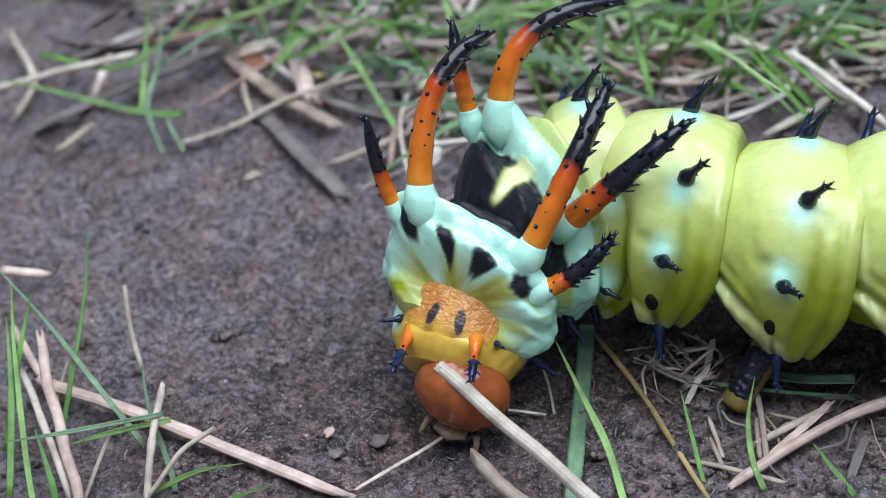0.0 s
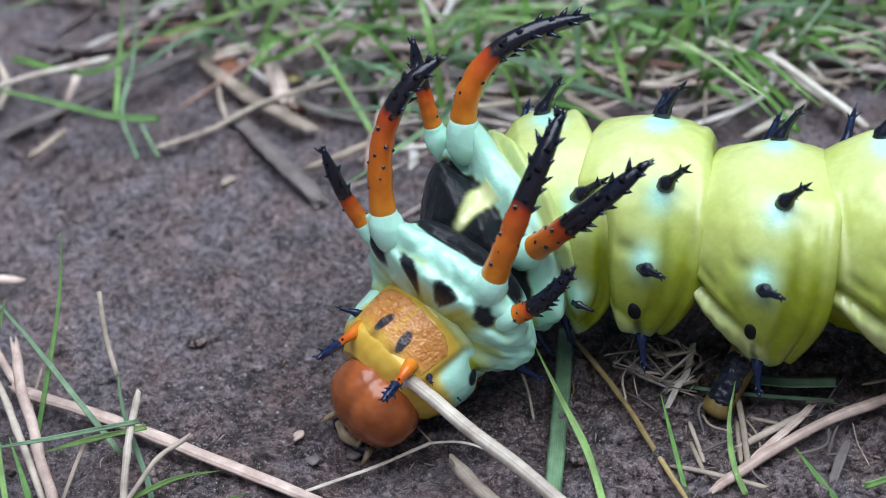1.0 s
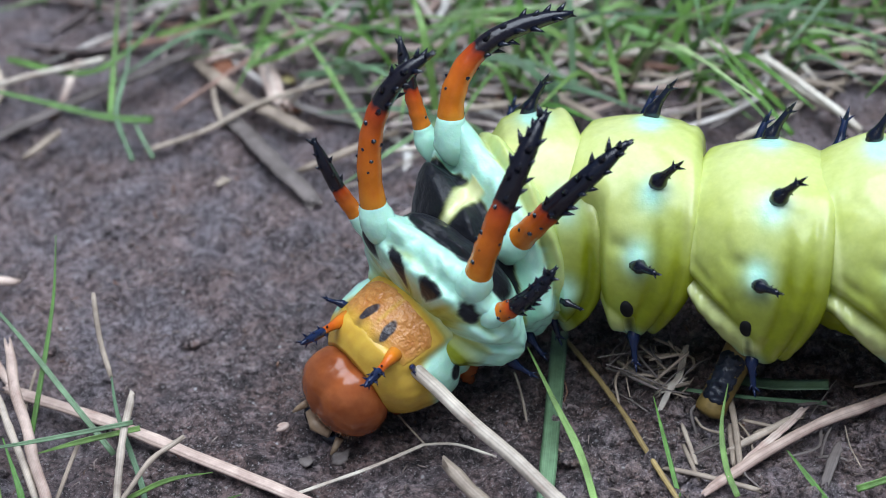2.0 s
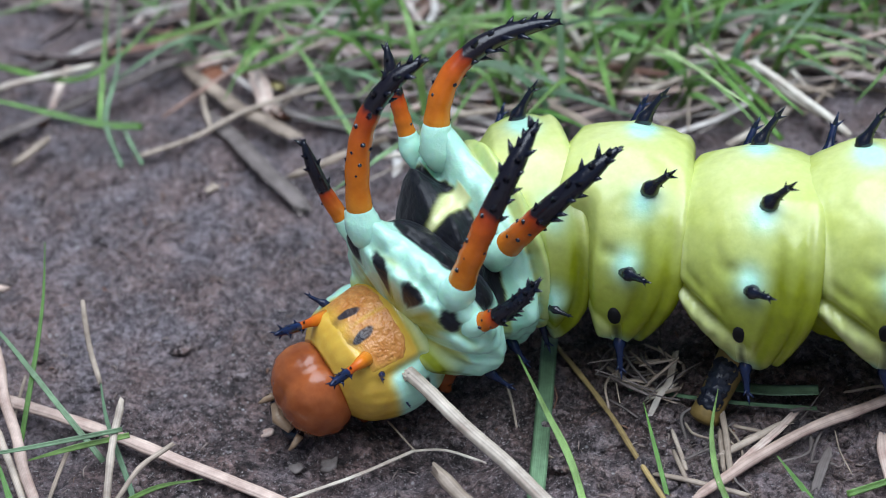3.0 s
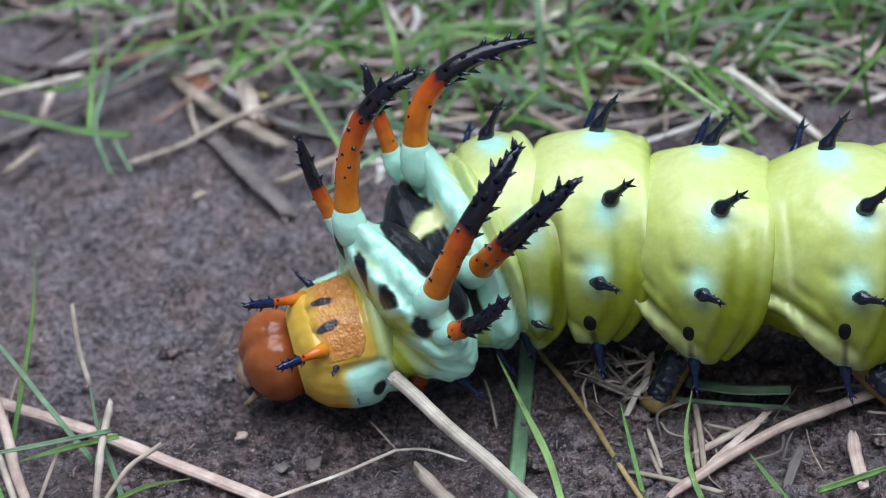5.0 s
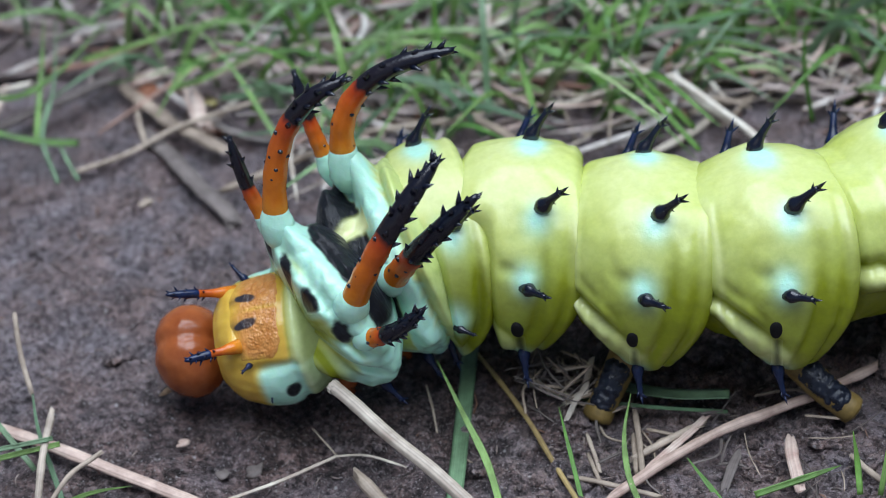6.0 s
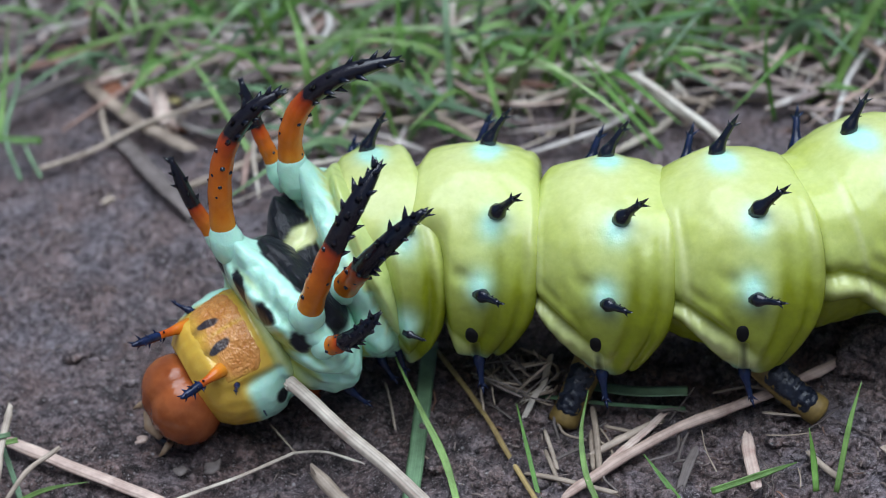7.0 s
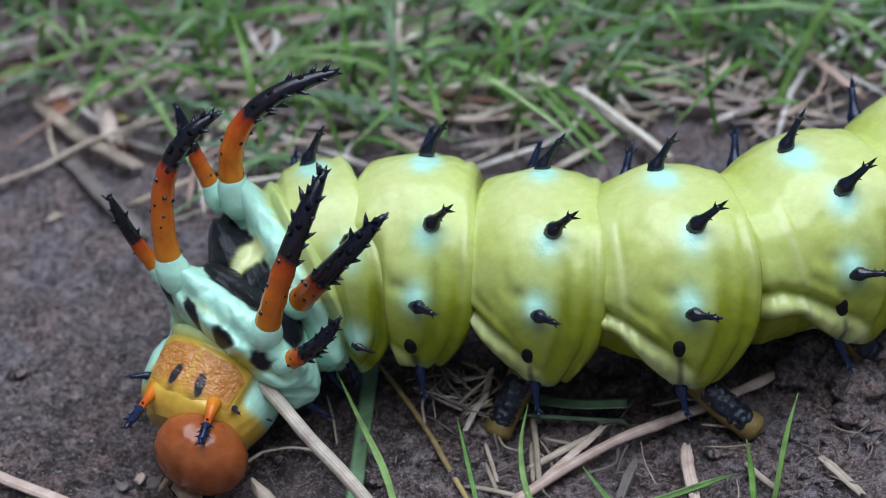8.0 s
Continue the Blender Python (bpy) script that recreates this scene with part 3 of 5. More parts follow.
def horn(seg, name, base, mid, tip, radius, split, seed, spikes=26):
    """A curved horn on a swollen turquoise foot: orange shaft with black warts, black thorny end."""
    rng = random.Random(seed)
    base, mid, tip = Vector(base), Vector(mid), Vector(tip)
    ctrl = mid * 2 - (base + tip) * 0.5
    root = base - (ctrl - base).normalized() * 0.7
    n, sides = 36, 20
    line = [root] + [base * (1 - u) ** 2 + ctrl * (2 * u * (1 - u)) + tip * u * u for u in (k / n for k in range(n + 1))]
    radii = [radius * 1.12]
    for k in range(n + 1):
        u = k / n
        radii.append(radius * (1.06 - 0.36 * u - 0.46 * max(0, (u - 0.74) / 0.26) ** 1.7 + 0.035 * math.sin(u * 40) * (u < split) + 0.05 * noise.noise(Vector((u * 9, seed, 2)))))
    s = Shape()
    s.tube(line, radii, sides, 0)
    up_shaft = []
    for i in range(len(s.v)):
        turn = (i % sides) * 2 * math.pi / sides
        ragged = 0.03 * noise.noise(Vector((math.cos(turn) * 1.4, math.sin(turn) * 1.4, seed)))
        up_shaft.append(min(1.0, 0.5 * max(0.0, (i // sides - 1) / n + ragged) / split))
    for k in range(spikes):
        u = (k + 0.5) / spikes
        i = 1 + min(n - 1, int(u * n))
        p, d = line[i], (line[i + 1] - line[i]).normalized()
        side = d.orthogonal().normalized()
        a = k * 2.4 + rng.uniform(-0.4, 0.4)
        out = (Matrix.Rotation(a, 3, d) @ side).normalized()
        black = u > split - 0.03
        if (not black and k % 3 == 1) or (black and k % 5 in (1, 3)):
            continue
        length = radius * (0.9 if black else 0.36) * rng.uniform(0.65, 1.3)
        way = out + d * (1.0 if black else 0.2)
        s.spike(p + out * radii[i] * 0.8, way, length, radius * (0.31 if black else 0.34), 6, 1)
    for k in range(3):
        s.spike(tip - (tip - line[-3]) * 0.5, (tip - line[-4]).normalized() + Vector((rng.uniform(-0.5, 0.5), rng.uniform(-0.5, 0.5), rng.uniform(-0.4, 0.4))), radius * 0.9, radius * 0.26, 6, 1)
    up_shaft += [1.0] * (len(s.v) - len(up_shaft))
    part(name, mesh_from(name, s.v, s.f, [HORN_ORANGE, HORN_BLACK], {"fibre": s.fibre, "shaft": up_shaft}, s.m), seg, "orange horn with black thorny tip")
    # the foot: skin drawn up round the shaft
    f = Shape()
    steps = 8
    way = (line[4] - line[1]).normalized()
    inward = Vector((0, base.y, base.z)).normalized()
    centre = [base + way * (radius * (-2.2 + 2.6 * k / steps)) - inward * (1.5 * max(0.0, 1 - 1.6 * k / steps)) for k in range(steps + 1)]
    wide = [radius * ((0.35, 0.95, 1.30, 1.46, 1.48, 1.40, 1.28, 1.18, 1.10)[k] + 0.10 * noise.noise(Vector((k * 0.6, seed, 1)))) for k in range(steps + 1)]
    f.tube([*centre, centre[-1] + way * radius * 0.10], [*wide, radius * 0.98], 24)
    for i, v in enumerate(f.v):
        loose = max(0.0, 1 - (i // 24) / steps)
        f.v[i] = v + loose * Vector((noise.noise(v * 0.9), noise.noise(v * 0.9 + Vector((3, 1, 2))), noise.noise(v * 0.9 + Vector((5, 8, 1))))) * radius * 0.36
    count = len(f.v)
    skin = {"turquoise": [1.0] * count, "pale": [0.0] * count, "olive_shade": [0.0] * count, "amber": [0.0] * count, "soot": [0.0] * count}
    part("horn_foot", mesh_from("horn_foot", f.v, f.f, [SKIN], skin), seg, "swollen turquoise foot of a horn")


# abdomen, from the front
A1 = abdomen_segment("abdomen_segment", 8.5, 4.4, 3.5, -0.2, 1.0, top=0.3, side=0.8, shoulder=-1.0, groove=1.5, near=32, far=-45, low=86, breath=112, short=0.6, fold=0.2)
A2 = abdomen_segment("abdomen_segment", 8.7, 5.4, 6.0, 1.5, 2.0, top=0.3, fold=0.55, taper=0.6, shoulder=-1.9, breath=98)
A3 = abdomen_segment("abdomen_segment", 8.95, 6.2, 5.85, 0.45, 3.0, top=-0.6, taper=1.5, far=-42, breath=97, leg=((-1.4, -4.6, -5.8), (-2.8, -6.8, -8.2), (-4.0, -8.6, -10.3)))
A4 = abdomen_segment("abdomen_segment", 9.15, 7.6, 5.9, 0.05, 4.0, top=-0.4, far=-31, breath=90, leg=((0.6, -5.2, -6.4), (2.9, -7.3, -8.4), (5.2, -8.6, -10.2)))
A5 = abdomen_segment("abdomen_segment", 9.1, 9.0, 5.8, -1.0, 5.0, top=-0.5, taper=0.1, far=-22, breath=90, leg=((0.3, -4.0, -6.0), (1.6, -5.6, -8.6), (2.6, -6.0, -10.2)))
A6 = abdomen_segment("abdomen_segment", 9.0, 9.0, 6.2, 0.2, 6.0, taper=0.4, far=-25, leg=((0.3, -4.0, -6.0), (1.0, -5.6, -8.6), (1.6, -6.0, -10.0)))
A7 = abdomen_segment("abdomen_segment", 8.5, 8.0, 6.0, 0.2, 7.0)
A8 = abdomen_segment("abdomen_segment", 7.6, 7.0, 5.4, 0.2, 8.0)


def tail_profile(s):
    return np.sqrt(np.clip(1 - np.clip((s - 0.15) / 0.87, 0, 1) ** 2, 0.02, 1))


A9 = part("tail_segment", ring_mesh("tail_segment", 4.5, 8.0, 7.0, tail_profile, None, None, 0.9, 40, 90, 9.0), caterpillar, "rounded yellow-green tail end")
proleg(A9, ((2.0, -2.6, -4.0), (3.4, -3.6, -6.6), (4.0, -4.0, -9.0)))
proleg(A9, ((2.0, 2.6, -4.0), (3.4, 3.6, -6.6), (4.0, 4.0, -9.0)))


# thorax
def knots(x, xs, rs):
    """A smooth line past heights given at a few places."""
    fine = np.linspace(xs[0] - 1.5, xs[-1] + 1.5, 601)
    step = fine[1] - fine[0]
    w = np.exp(-((np.arange(-60, 61) * step / 0.32) ** 2))
    line = np.convolve(np.pad(np.interp(fine, xs, rs), 60, mode="edge"), w / w.sum(), mode="valid")
    return np.interp(x, fine, line)


def metathorax():
    def stripe_at(x):
        return np.interp(x, (-3.6, -1.2), (-0.5, -11.5))

    def reshape(s, x, deg):
        a = np.abs(deg)
        back = knots(x, (-5.4, -4.4, -3.4, -2.6, -1.7, -0.9, -0.4, 0.4, 1.4, 2.0, 2.9, 4.4), (3.4, 5.2, 6.4, 6.8, 6.6, 6.1, 6.3, 8.0, 8.2, 7.6, 8.3, 6.0))
        side = knots(x, (-5.4, -4.4, -3.4, -2.0, 0.0, 1.6, 2.2, 3.2, 4.4), (2.4, 4.2, 6.0, 7.2, 8.3, 8.4, 8.0, 8.3, 6.2))
        r = back + (side - back) * smooth_step(58, 92, a)
        fore = np.where(x < 0.2, 0.6, 1.7)
        r += 2.8 * bell(deg + 40, 11) * bell(x - 0.2, fore) + 0.3 * bell(deg - 36, 12) * bell(x - 0.4, 1.3)
        r += 3.3 * bell(deg + 58, 9) * bell(x + 1.3, np.where(x < -1.3, 0.5, 1.5)) + 0.8 * bell(deg - 70, 12) * bell(x - 0.2, 1.5)
        # the velvety pillows in front, parted by the pale stripe
        mid = stripe_at(x)
        r += 0.6 * bell(x + 2.8, 1.3) * bell(deg + 46, 15) + 0.75 * bell(x + 2.9, 1.35) * bell(deg - mid + 33, 20) + 0.65 * bell(x + 2.7, 1.3) * bell(deg - mid - 22, 14) + 0.55 * bell(x + 2.2, 1.2) * bell(deg - mid - 56, 15)
        r -= 0.65 * bell(deg - mid, 6) * bell(x + 2.4, 1.4) + 0.35 * bell(deg - mid - 40, 5) * bell(x + 2.2, 1.2)
        r += 0.07 * np.sin(x * 5.0 + 1.5 * np.sin(deg * 0.09)) * bell(x + 2.6, 1.3) * (1 - smooth_step(55, 75, a))
        r += 0.5 * bell(x - 3.0, 0.7) * (bell(deg + 22, 12) + bell(deg - 8, 10) + bell(deg - 48, 16)) - 0.3 * bell(x - 2.1, 0.25) * smooth_step(-60, -30, deg)
        r += 0.25 * bell(x - 0.9, 0.7) * np.sin(deg * 0.16 + 1.2) + 0.12 * np.sin(deg * 0.31 + 2 * np.sin(x * 1.7)) * bell(x - 0.8, 1.0)
        return r - 8.4

    def paint(s, x, deg, wr):
        a = np.abs(deg)
        stripe = (1 - smooth_step(-3.0, 2.5, np.abs(deg - stripe_at(x)) - np.interp(x, (-3.6, -1.2), (4.5, 9.5)))) * smooth_step(-4.2, -3.6, x)
        front = x + wr * 1.2 + 1.75 * bell(deg + 58, 10) + 0.55 * bell(deg + 42, 9)
        black = (1 - smooth_step(-0.55, -0.3, front)) * np.where(deg > 0, 1 - smooth_step(70, 78, a + wr * 10), 1 - smooth_step(84, 94, a)) * (1 - stripe)
        turq = smooth_step(-0.6, -0.3, front) * (1 - 0.9 * smooth_step(1.5, 2.3, x + wr * 4)) + np.where(deg < 0, smooth_step(82, 92, a), 0.8 * smooth_step(80, 105, a)) * (x < 2)
        pale = 0.55 * bell(x - 1.9, 0.5) + stripe * (x < -0.1)
        return {"soot": black, "turquoise": np.clip(turq, 0, 1) * (1 - stripe * (x < -0.1)), "pale": pale, "olive_shade": 0.6 * bell(x - 2.1, 0.2)}

    seg = part("metathorax", ring_mesh("metathorax", 5.4, 4.4, 8.4, even, reshape, paint, 0.85, 90, 200, 11.0, 1.9), caterpillar, "turquoise ring with black velvety band")
    horn(seg, "horn", (0.2, 6.8, 8.0), (4.0, 9.2, 12.3), (11.7, 8.5, 13.1), 0.98, 0.5, 21, 44)
    horn(seg, "horn", (0.5, -4.5, 6.5), (3.7, -5.4, 11.3), (9.2, -5.1, 15.0), 0.98, 0.40, 22, 44)
    horn(seg, "horn", (-1.5, 8.4, 5.9), (-1.4, 10.8, 8.7), (-0.9, 13.5, 11.3), 0.68, 0.5, 23, 18)
    put_scolus(seg, 3, -0.2, 112, 8.2, 0.1, 0, 0.7)
    true_leg(seg, (-1.5, -4.0, -5.6), (-2.2, -4.4, -8.6))
    true_leg(seg, (-1.5, 4.0, -5.6), (-2.2, 4.4, -8.6))
    return seg


def mesothorax():
    def reshape(s, x, deg):
        a = np.abs(deg)
        back = knots(x, (-4.4, -4.0, -3.4, -2.9, -2.5, -2.15, -1.8, -1.2, -0.8, -0.1, 0.6, 1.2, 1.6, 2.2, 2.9, 3.4, 4.0), (0.3, 0.3, 0.4, 0.6, 2.2, 5.0, 6.4, 6.8, 6.6, 7.4, 7.5, 7.2, 6.2, 6.4, 6.1, 5.2, 3.0))
        side = knots(x, (-4.4, -4.1, -3.8, -3.4, -2.8, -2.2, -1.6, -0.6, 0.4, 1.3, 2.2, 3.0, 4.0), (3.0, 4.1, 4.9, 4.9, 5.9, 6.3, 7.2, 7.6, 7.9, 7.4, 6.4, 5.2, 3.0))
        r = back + (side - back) * smooth_step(55, 95, a)
        r += 1.9 * bell(deg + 42, 14) * bell(x - 0.3, np.where(x < 0.3, 1.7, 1.0)) + 0.7 * bell(deg - 29, 10) * bell(x - 1.0, 0.9)
        r += 1.4 * bell(deg + 58, 12) * bell(x + 0.4, 1.2) + 0.4 * bell(deg - 56, 11) * bell(x - 0.4, 1.2)
        r -= 0.55 * bell(deg - 66 - 9 * x, 5) * bell(x + 2.0, 1.8) + 0.5 * bell(deg - 90 - 9 * x, 5) * bell(x + 1.4, 1.8) - 0.35 * bell(deg - 78 - 9 * x, 6) * bell(x + 1.8, 1.8)
        r += 0.7 * bell(x - 2.1, 0.6) * (bell(deg + 30, 13) + bell(deg - 10, 11))
        r += 0.22 * bell(x - 0.2, 1.0) * np.sin(deg * 0.21 + 0.6 * np.sin(x * 2)) - 0.30 * bell(deg - 8 + 9 * x, 4) * bell(x + 0.4, 0.9) - 0.25 * bell(deg + 18 - 7 * x, 4) * bell(x + 0.6, 0.9)
        r += 0.22 * bell(x + 1.7, 0.5) * np.sin(deg * 0.24 + 2.0)
        return r - 8.0

    def paint(s, x, deg, wr):
        a = np.abs(deg)
        sp = spot(x, deg, -1.65, 13.5, 0.58, 11, wr * 1.2) + spot(x, deg + 8 * x, -1.6, -32, 0.72, 7.5, wr) + spot(x, deg, -1.05, 45, 0.72, 11, wr * 2.0) + spot(x, deg, -1.3, -48, 0.7, 7, wr)
        band = smooth_step(1.25, 1.5, x + wr * 0.7 - 0.7 * bell(deg - 29, 9) - 0.5 * bell(deg + 40, 9)) * (1 - smooth_step(58, 68, a))
        turq = smooth_step(-2.5, -1.6, x + wr * 2.0 + 0.35 * np.sin(deg * 0.13) + 0.5 * bell(deg + 40, 25) - 0.4 * bell(deg - 48, 16)) * (1 - 0.55 * bell(x + 0.85 + wr, 0.28) * bell(np.sin(deg * 0.045 + 0.6), 0.6)) + 0.85 * smooth_step(70, 95, a) * smooth_step(-3.4, -2.0, x)
        turq = np.clip(turq, 0, 1) * (1 - 0.55 * bell(deg - 62 - 9 * x, 4) * bell(x + 1.4, 1.4))
        return {"soot": sp + band, "turquoise": turq, "pale": 0.35 * bell(x + 4.0, 0.4) + 0.25 * bell(x + 2.6, 0.5), "amber": 0.12 * bell(x + 2.4 + wr * 3, 0.8) * (a < 75), "olive_shade": 0.9 * bell(x + 3.5, 0.3) + 0.55 * bell(x + 3.6, 1.2) + 0.5 * bell(x + 2.3 + wr * 2, 0.25) + 0.5 * bell(deg - 70 - 9 * x, 4) * bell(x + 1.6, 1.2)}

    seg = part("mesothorax", ring_mesh("mesothorax", 4.4, 4.0, 8.0, even, reshape, paint, 0.85, 110, 200, 12.0, 1.9), caterpillar, "turquoise ring with black spots")
    horn(seg, "horn", (0.4, 6.0, 7.3), (5.1, 8.4, 13.2), (10.7, 7.3, 15.5), 0.95, 0.56, 31, 46)
    horn(seg, "horn", (1.2, -3.9, 6.9), (6.1, -3.7, 12.6), (12.3, -2.6, 15.3), 0.98, 0.48, 32, 48)
    horn(seg, "horn", (-0.4, 7.6, 5.0), (0.0, 9.7, 7.6), (1.0, 11.9, 10.9), 0.66, 0.46, 33, 20)
    horn(seg, "horn", (0.5, -6.2, 4.3), (2.3, -7.8, 6.2), (4.8, -8.8, 8.6), 0.74, 0.30, 34, 44)
    put_scolus(seg, 3, -0.6, 116, 7.7, 0.1, 0, 0.7)
    true_leg(seg, (-2.0, -3.6, -5.0), (-3.0, -3.8, -7.6))
    true_leg(seg, (-2.0, 3.6, -5.0), (-3.0, 3.8, -7.6))
    return seg


NECK_TURN = -6.0


def prothorax():
    def radius_at(x, deg):
        a = np.abs(deg - NECK_TURN)
        back = knots(x, (-3.9, -3.5, -3.1, -2.4, -1.0, 1.0, 2.1, 2.5, 3.1, 3.5, 4.0, 4.6, 5.4), (3.2, 3.9, 4.3, 4.75, 5.15, 5.4, 5.4, 5.15, 5.65, 5.4, 4.5, 3.8, 3.0))
        side = knots(x, (-3.9, -3.5, -3.1, -2.4, -0.6, 1.0, 2.0, 2.6, 3.2, 3.6, 4.2, 4.8, 5.4), (3.3, 4.0, 4.4, 5.0, 5.6, 5.8, 5.6, 5.0, 5.3, 5.1, 4.6, 4.0, 3.2))
        return back + (side - back) * smooth_step(50, 80, a)

    def reshape(s, x, deg):
        a = np.abs(deg - NECK_TURN)
        r = radius_at(x, deg)
        r += 0.5 * bell(deg - 25, 10) * bell(x + 2.0, 0.8) + 0.3 * bell(deg + 38, 10) * bell(x + 2.7, 0.8)
        r -= 0.10 * (1 - smooth_step(34, 48, a)) * smooth_step(-2.4, -1.6, x) * (1 - smooth_step(1.3, 2.0, x)) + 0.3 * bell(a - 55, 5) * bell(x - 0.8, 2.0) + 0.15 * bell(x + 1.35, 0.3) * (1 - smooth_step(30, 50, a))
        return r - 5.5

    def paint(s, x, deg, wr):
        c = deg - NECK_TURN
        a = np.abs(c)
        turq = smooth_step(46, 58, a + wr * 20 - 6 * bell(x + 1.0, 1.2)) * np.where(c > 0, smooth_step(-1.1, 0.1, x + wr), smooth_step(-2.6, -1.6, x + wr)) * (1 - 0.8 * smooth_step(118, 140, a))
        turq = np.maximum(turq * (1 - 0.6 * smooth_step(2.8, 3.4, x)), 0.25 * smooth_step(2.6, 3.2, x))
        eyes = spot(x, deg, 2.0, 77, 0.62, 8.5) + spot(x, deg, 2.0, -89, 0.62, 8.5)
        amber = 1 - np.clip(turq, 0, 1)
        collar = smooth_step(2.2, 2.7, x + wr)
        pale = 0.35 * collar + 0.6 * bell(x + 0.6, 1.0) * bell(a, 22)
        return {"turquoise": turq, "amber": amber * (1 - 0.8 * collar) * (1 - pale * 0.3), "pale": pale, "soot": eyes, "olive_shade": 0.6 * bell(x - 2.5, 0.2) + 0.8 * smooth_step(3.4, 3.9, x)}

    seg = part("prothorax", ring_mesh("prothorax", 3.9, 5.4, 5.5, even, reshape, paint, 0.85, 90, 180, 13.0, swell=0.05), caterpillar, "amber and turquoise neck ring with black marks")
    # the rough amber shield on its back, in two plates with the pale seam between
    for lo, hi in ((-50, -0.06), (0.06, 50)):
        ns, nt = 110, 90
        verts, faces, pale, soot = [], [], [], []
        for i in range(ns):
            for j in range(nt):
                u, v = i / (ns - 1), j / (nt - 1)
                d = lo + (hi - lo) * v
                rim = max(0.0, (abs(d) - 24) / 26)
                x = -2.7 + 4.95 * u - 1.5 * rim**2.5 * u + 1.0 * rim**2 * (1 - u) + 0.10 * noise.noise(Vector((d * 0.12, 3, u)))
                edge = min(1.0, 4.0 * u, 9 * (1 - u), (50 - abs(d)) / 7.0)
                edge = edge * edge * (3 - 2 * edge)
                rough = float(smooth_step(-1.5, -0.2, np.array(x))) * min(1.0, (50 - abs(d)) / 9.0)
                cells = abs(noise.noise(Vector((x * 1.9, d * 0.13, 8)))) + 0.5 * abs(noise.noise(Vector((x * 4.2, d * 0.26, 2))))
                k = noise.noise(Vector((x * 1.0, d * 0.16, 3))) * 0.06 + rough * (0.08 * (0.3 - cells) + 0.05 * noise.noise(Vector((x * 4.5, d * 0.5, 4)))) - 0.04 * bell(d, 1.6) * rough
                base_r = float(radius_at(np.array([[x]]), np.array([[d + NECK_TURN]]))[0, 0])
                verts.append(surface(x, d + NECK_TURN, base_r + 0.16 * edge + k * edge - 0.10))
                wob = noise.noise(Vector((x * 1.5, d * 0.1, 1))) * 0.2
                side_fade = max(0.0, 1 - (50 - abs(d) + 14 * wob) / 9.0)
                pale.append(min(1.0, float(smooth_step(-0.5, -2.4, np.array(x + 1.5 * wob))) + 0.55 * bell(d, 2.2) * rough + 0.8 * side_fade))
                lean = 13.0 - 2.0 * (x + 0.75)
                soot.append(min(1.0, 0.95 * float(spot(x, abs(d), -0.7 + wob * 0.5, lean, 0.95, 4.8, wob * 0.8)) + 0.5 * float(bell(x + 1.8, 0.6)) * float(bell(abs(d) - 13, 5.5))))
        for i in range(ns - 1):
            for j in range(nt - 1):
                a = i * nt + j
                faces.append((a, a + nt, a + nt + 1, a + 1))
        part("neck_shield", mesh_from("neck_shield", verts, faces, [SHIELD], {"pale": pale, "soot": soot}), seg, "rough wrinkled amber plate with dark bar")
    for n, (p, tip) in enumerate((((-2.9, 3.0, 3.8), (-6.8, 2.4, 6.6)), ((-2.2, -2.5, 5.1), (-5.4, -3.6, 6.8)))):
        p, tip = Vector(p), Vector(tip)
        s = Shape()
        d = tip - p
        us = (-0.25, 0, 0.1, 0.2, 0.3, 0.38, 0.42, 0.5, 0.62, 0.75, 0.87, 0.95, 1.0)
        rr = (0.62, 0.48, 0.38, 0.33, 0.31, 0.31, 0.37, 0.38, 0.37, 0.32, 0.25, 0.16, 0.03)
        s.tube([p + d * u for u in us], rr, 14, [0 if u < 0.4 else 1 for u in us])
        rng = random.Random(50 + n)
        side = d.orthogonal().normalized()
        for k in range(16):
            u = 0.3 + 0.65 * k / 16
            out = Matrix.Rotation(k * 2.4, 3, d.normalized()) @ side
            s.spike(p + d * u + out * 0.36 * (1.1 - 0.5 * u), out + d.normalized() * 0.6, 0.42 * rng.uniform(0.7, 1.3), 0.12, 5, 1)
        part("neck_spine", mesh_from("neck_spine", s.v, s.f, [HORN_ORANGE, BLUE_BLACK], {"shaft": [min(0.38, 0.12 * (i // 14)) for i in range(len(s.v))]}, s.m), seg, "orange-footed blue-black spine")
    put_scolus(seg, 3, -0.9, 44, 5.2, -0.3, 0, 0.42)
    put_scolus(seg, 3, -1.2, -62, 5.0, -0.45, 0, 0.55)
    put_scolus(seg, 3, 0.1, 80, 5.35, -0.1, 0, 0.25)
    true_leg(seg, (-1.2, -2.4, -3.4), (-2.2, -2.6, -5.2))
    true_leg(seg, (-1.2, 2.4, -3.4), (-2.2, 2.6, -5.2))
    return seg


T3 = metathorax()
T2 = mesothorax()
T1 = prothorax()


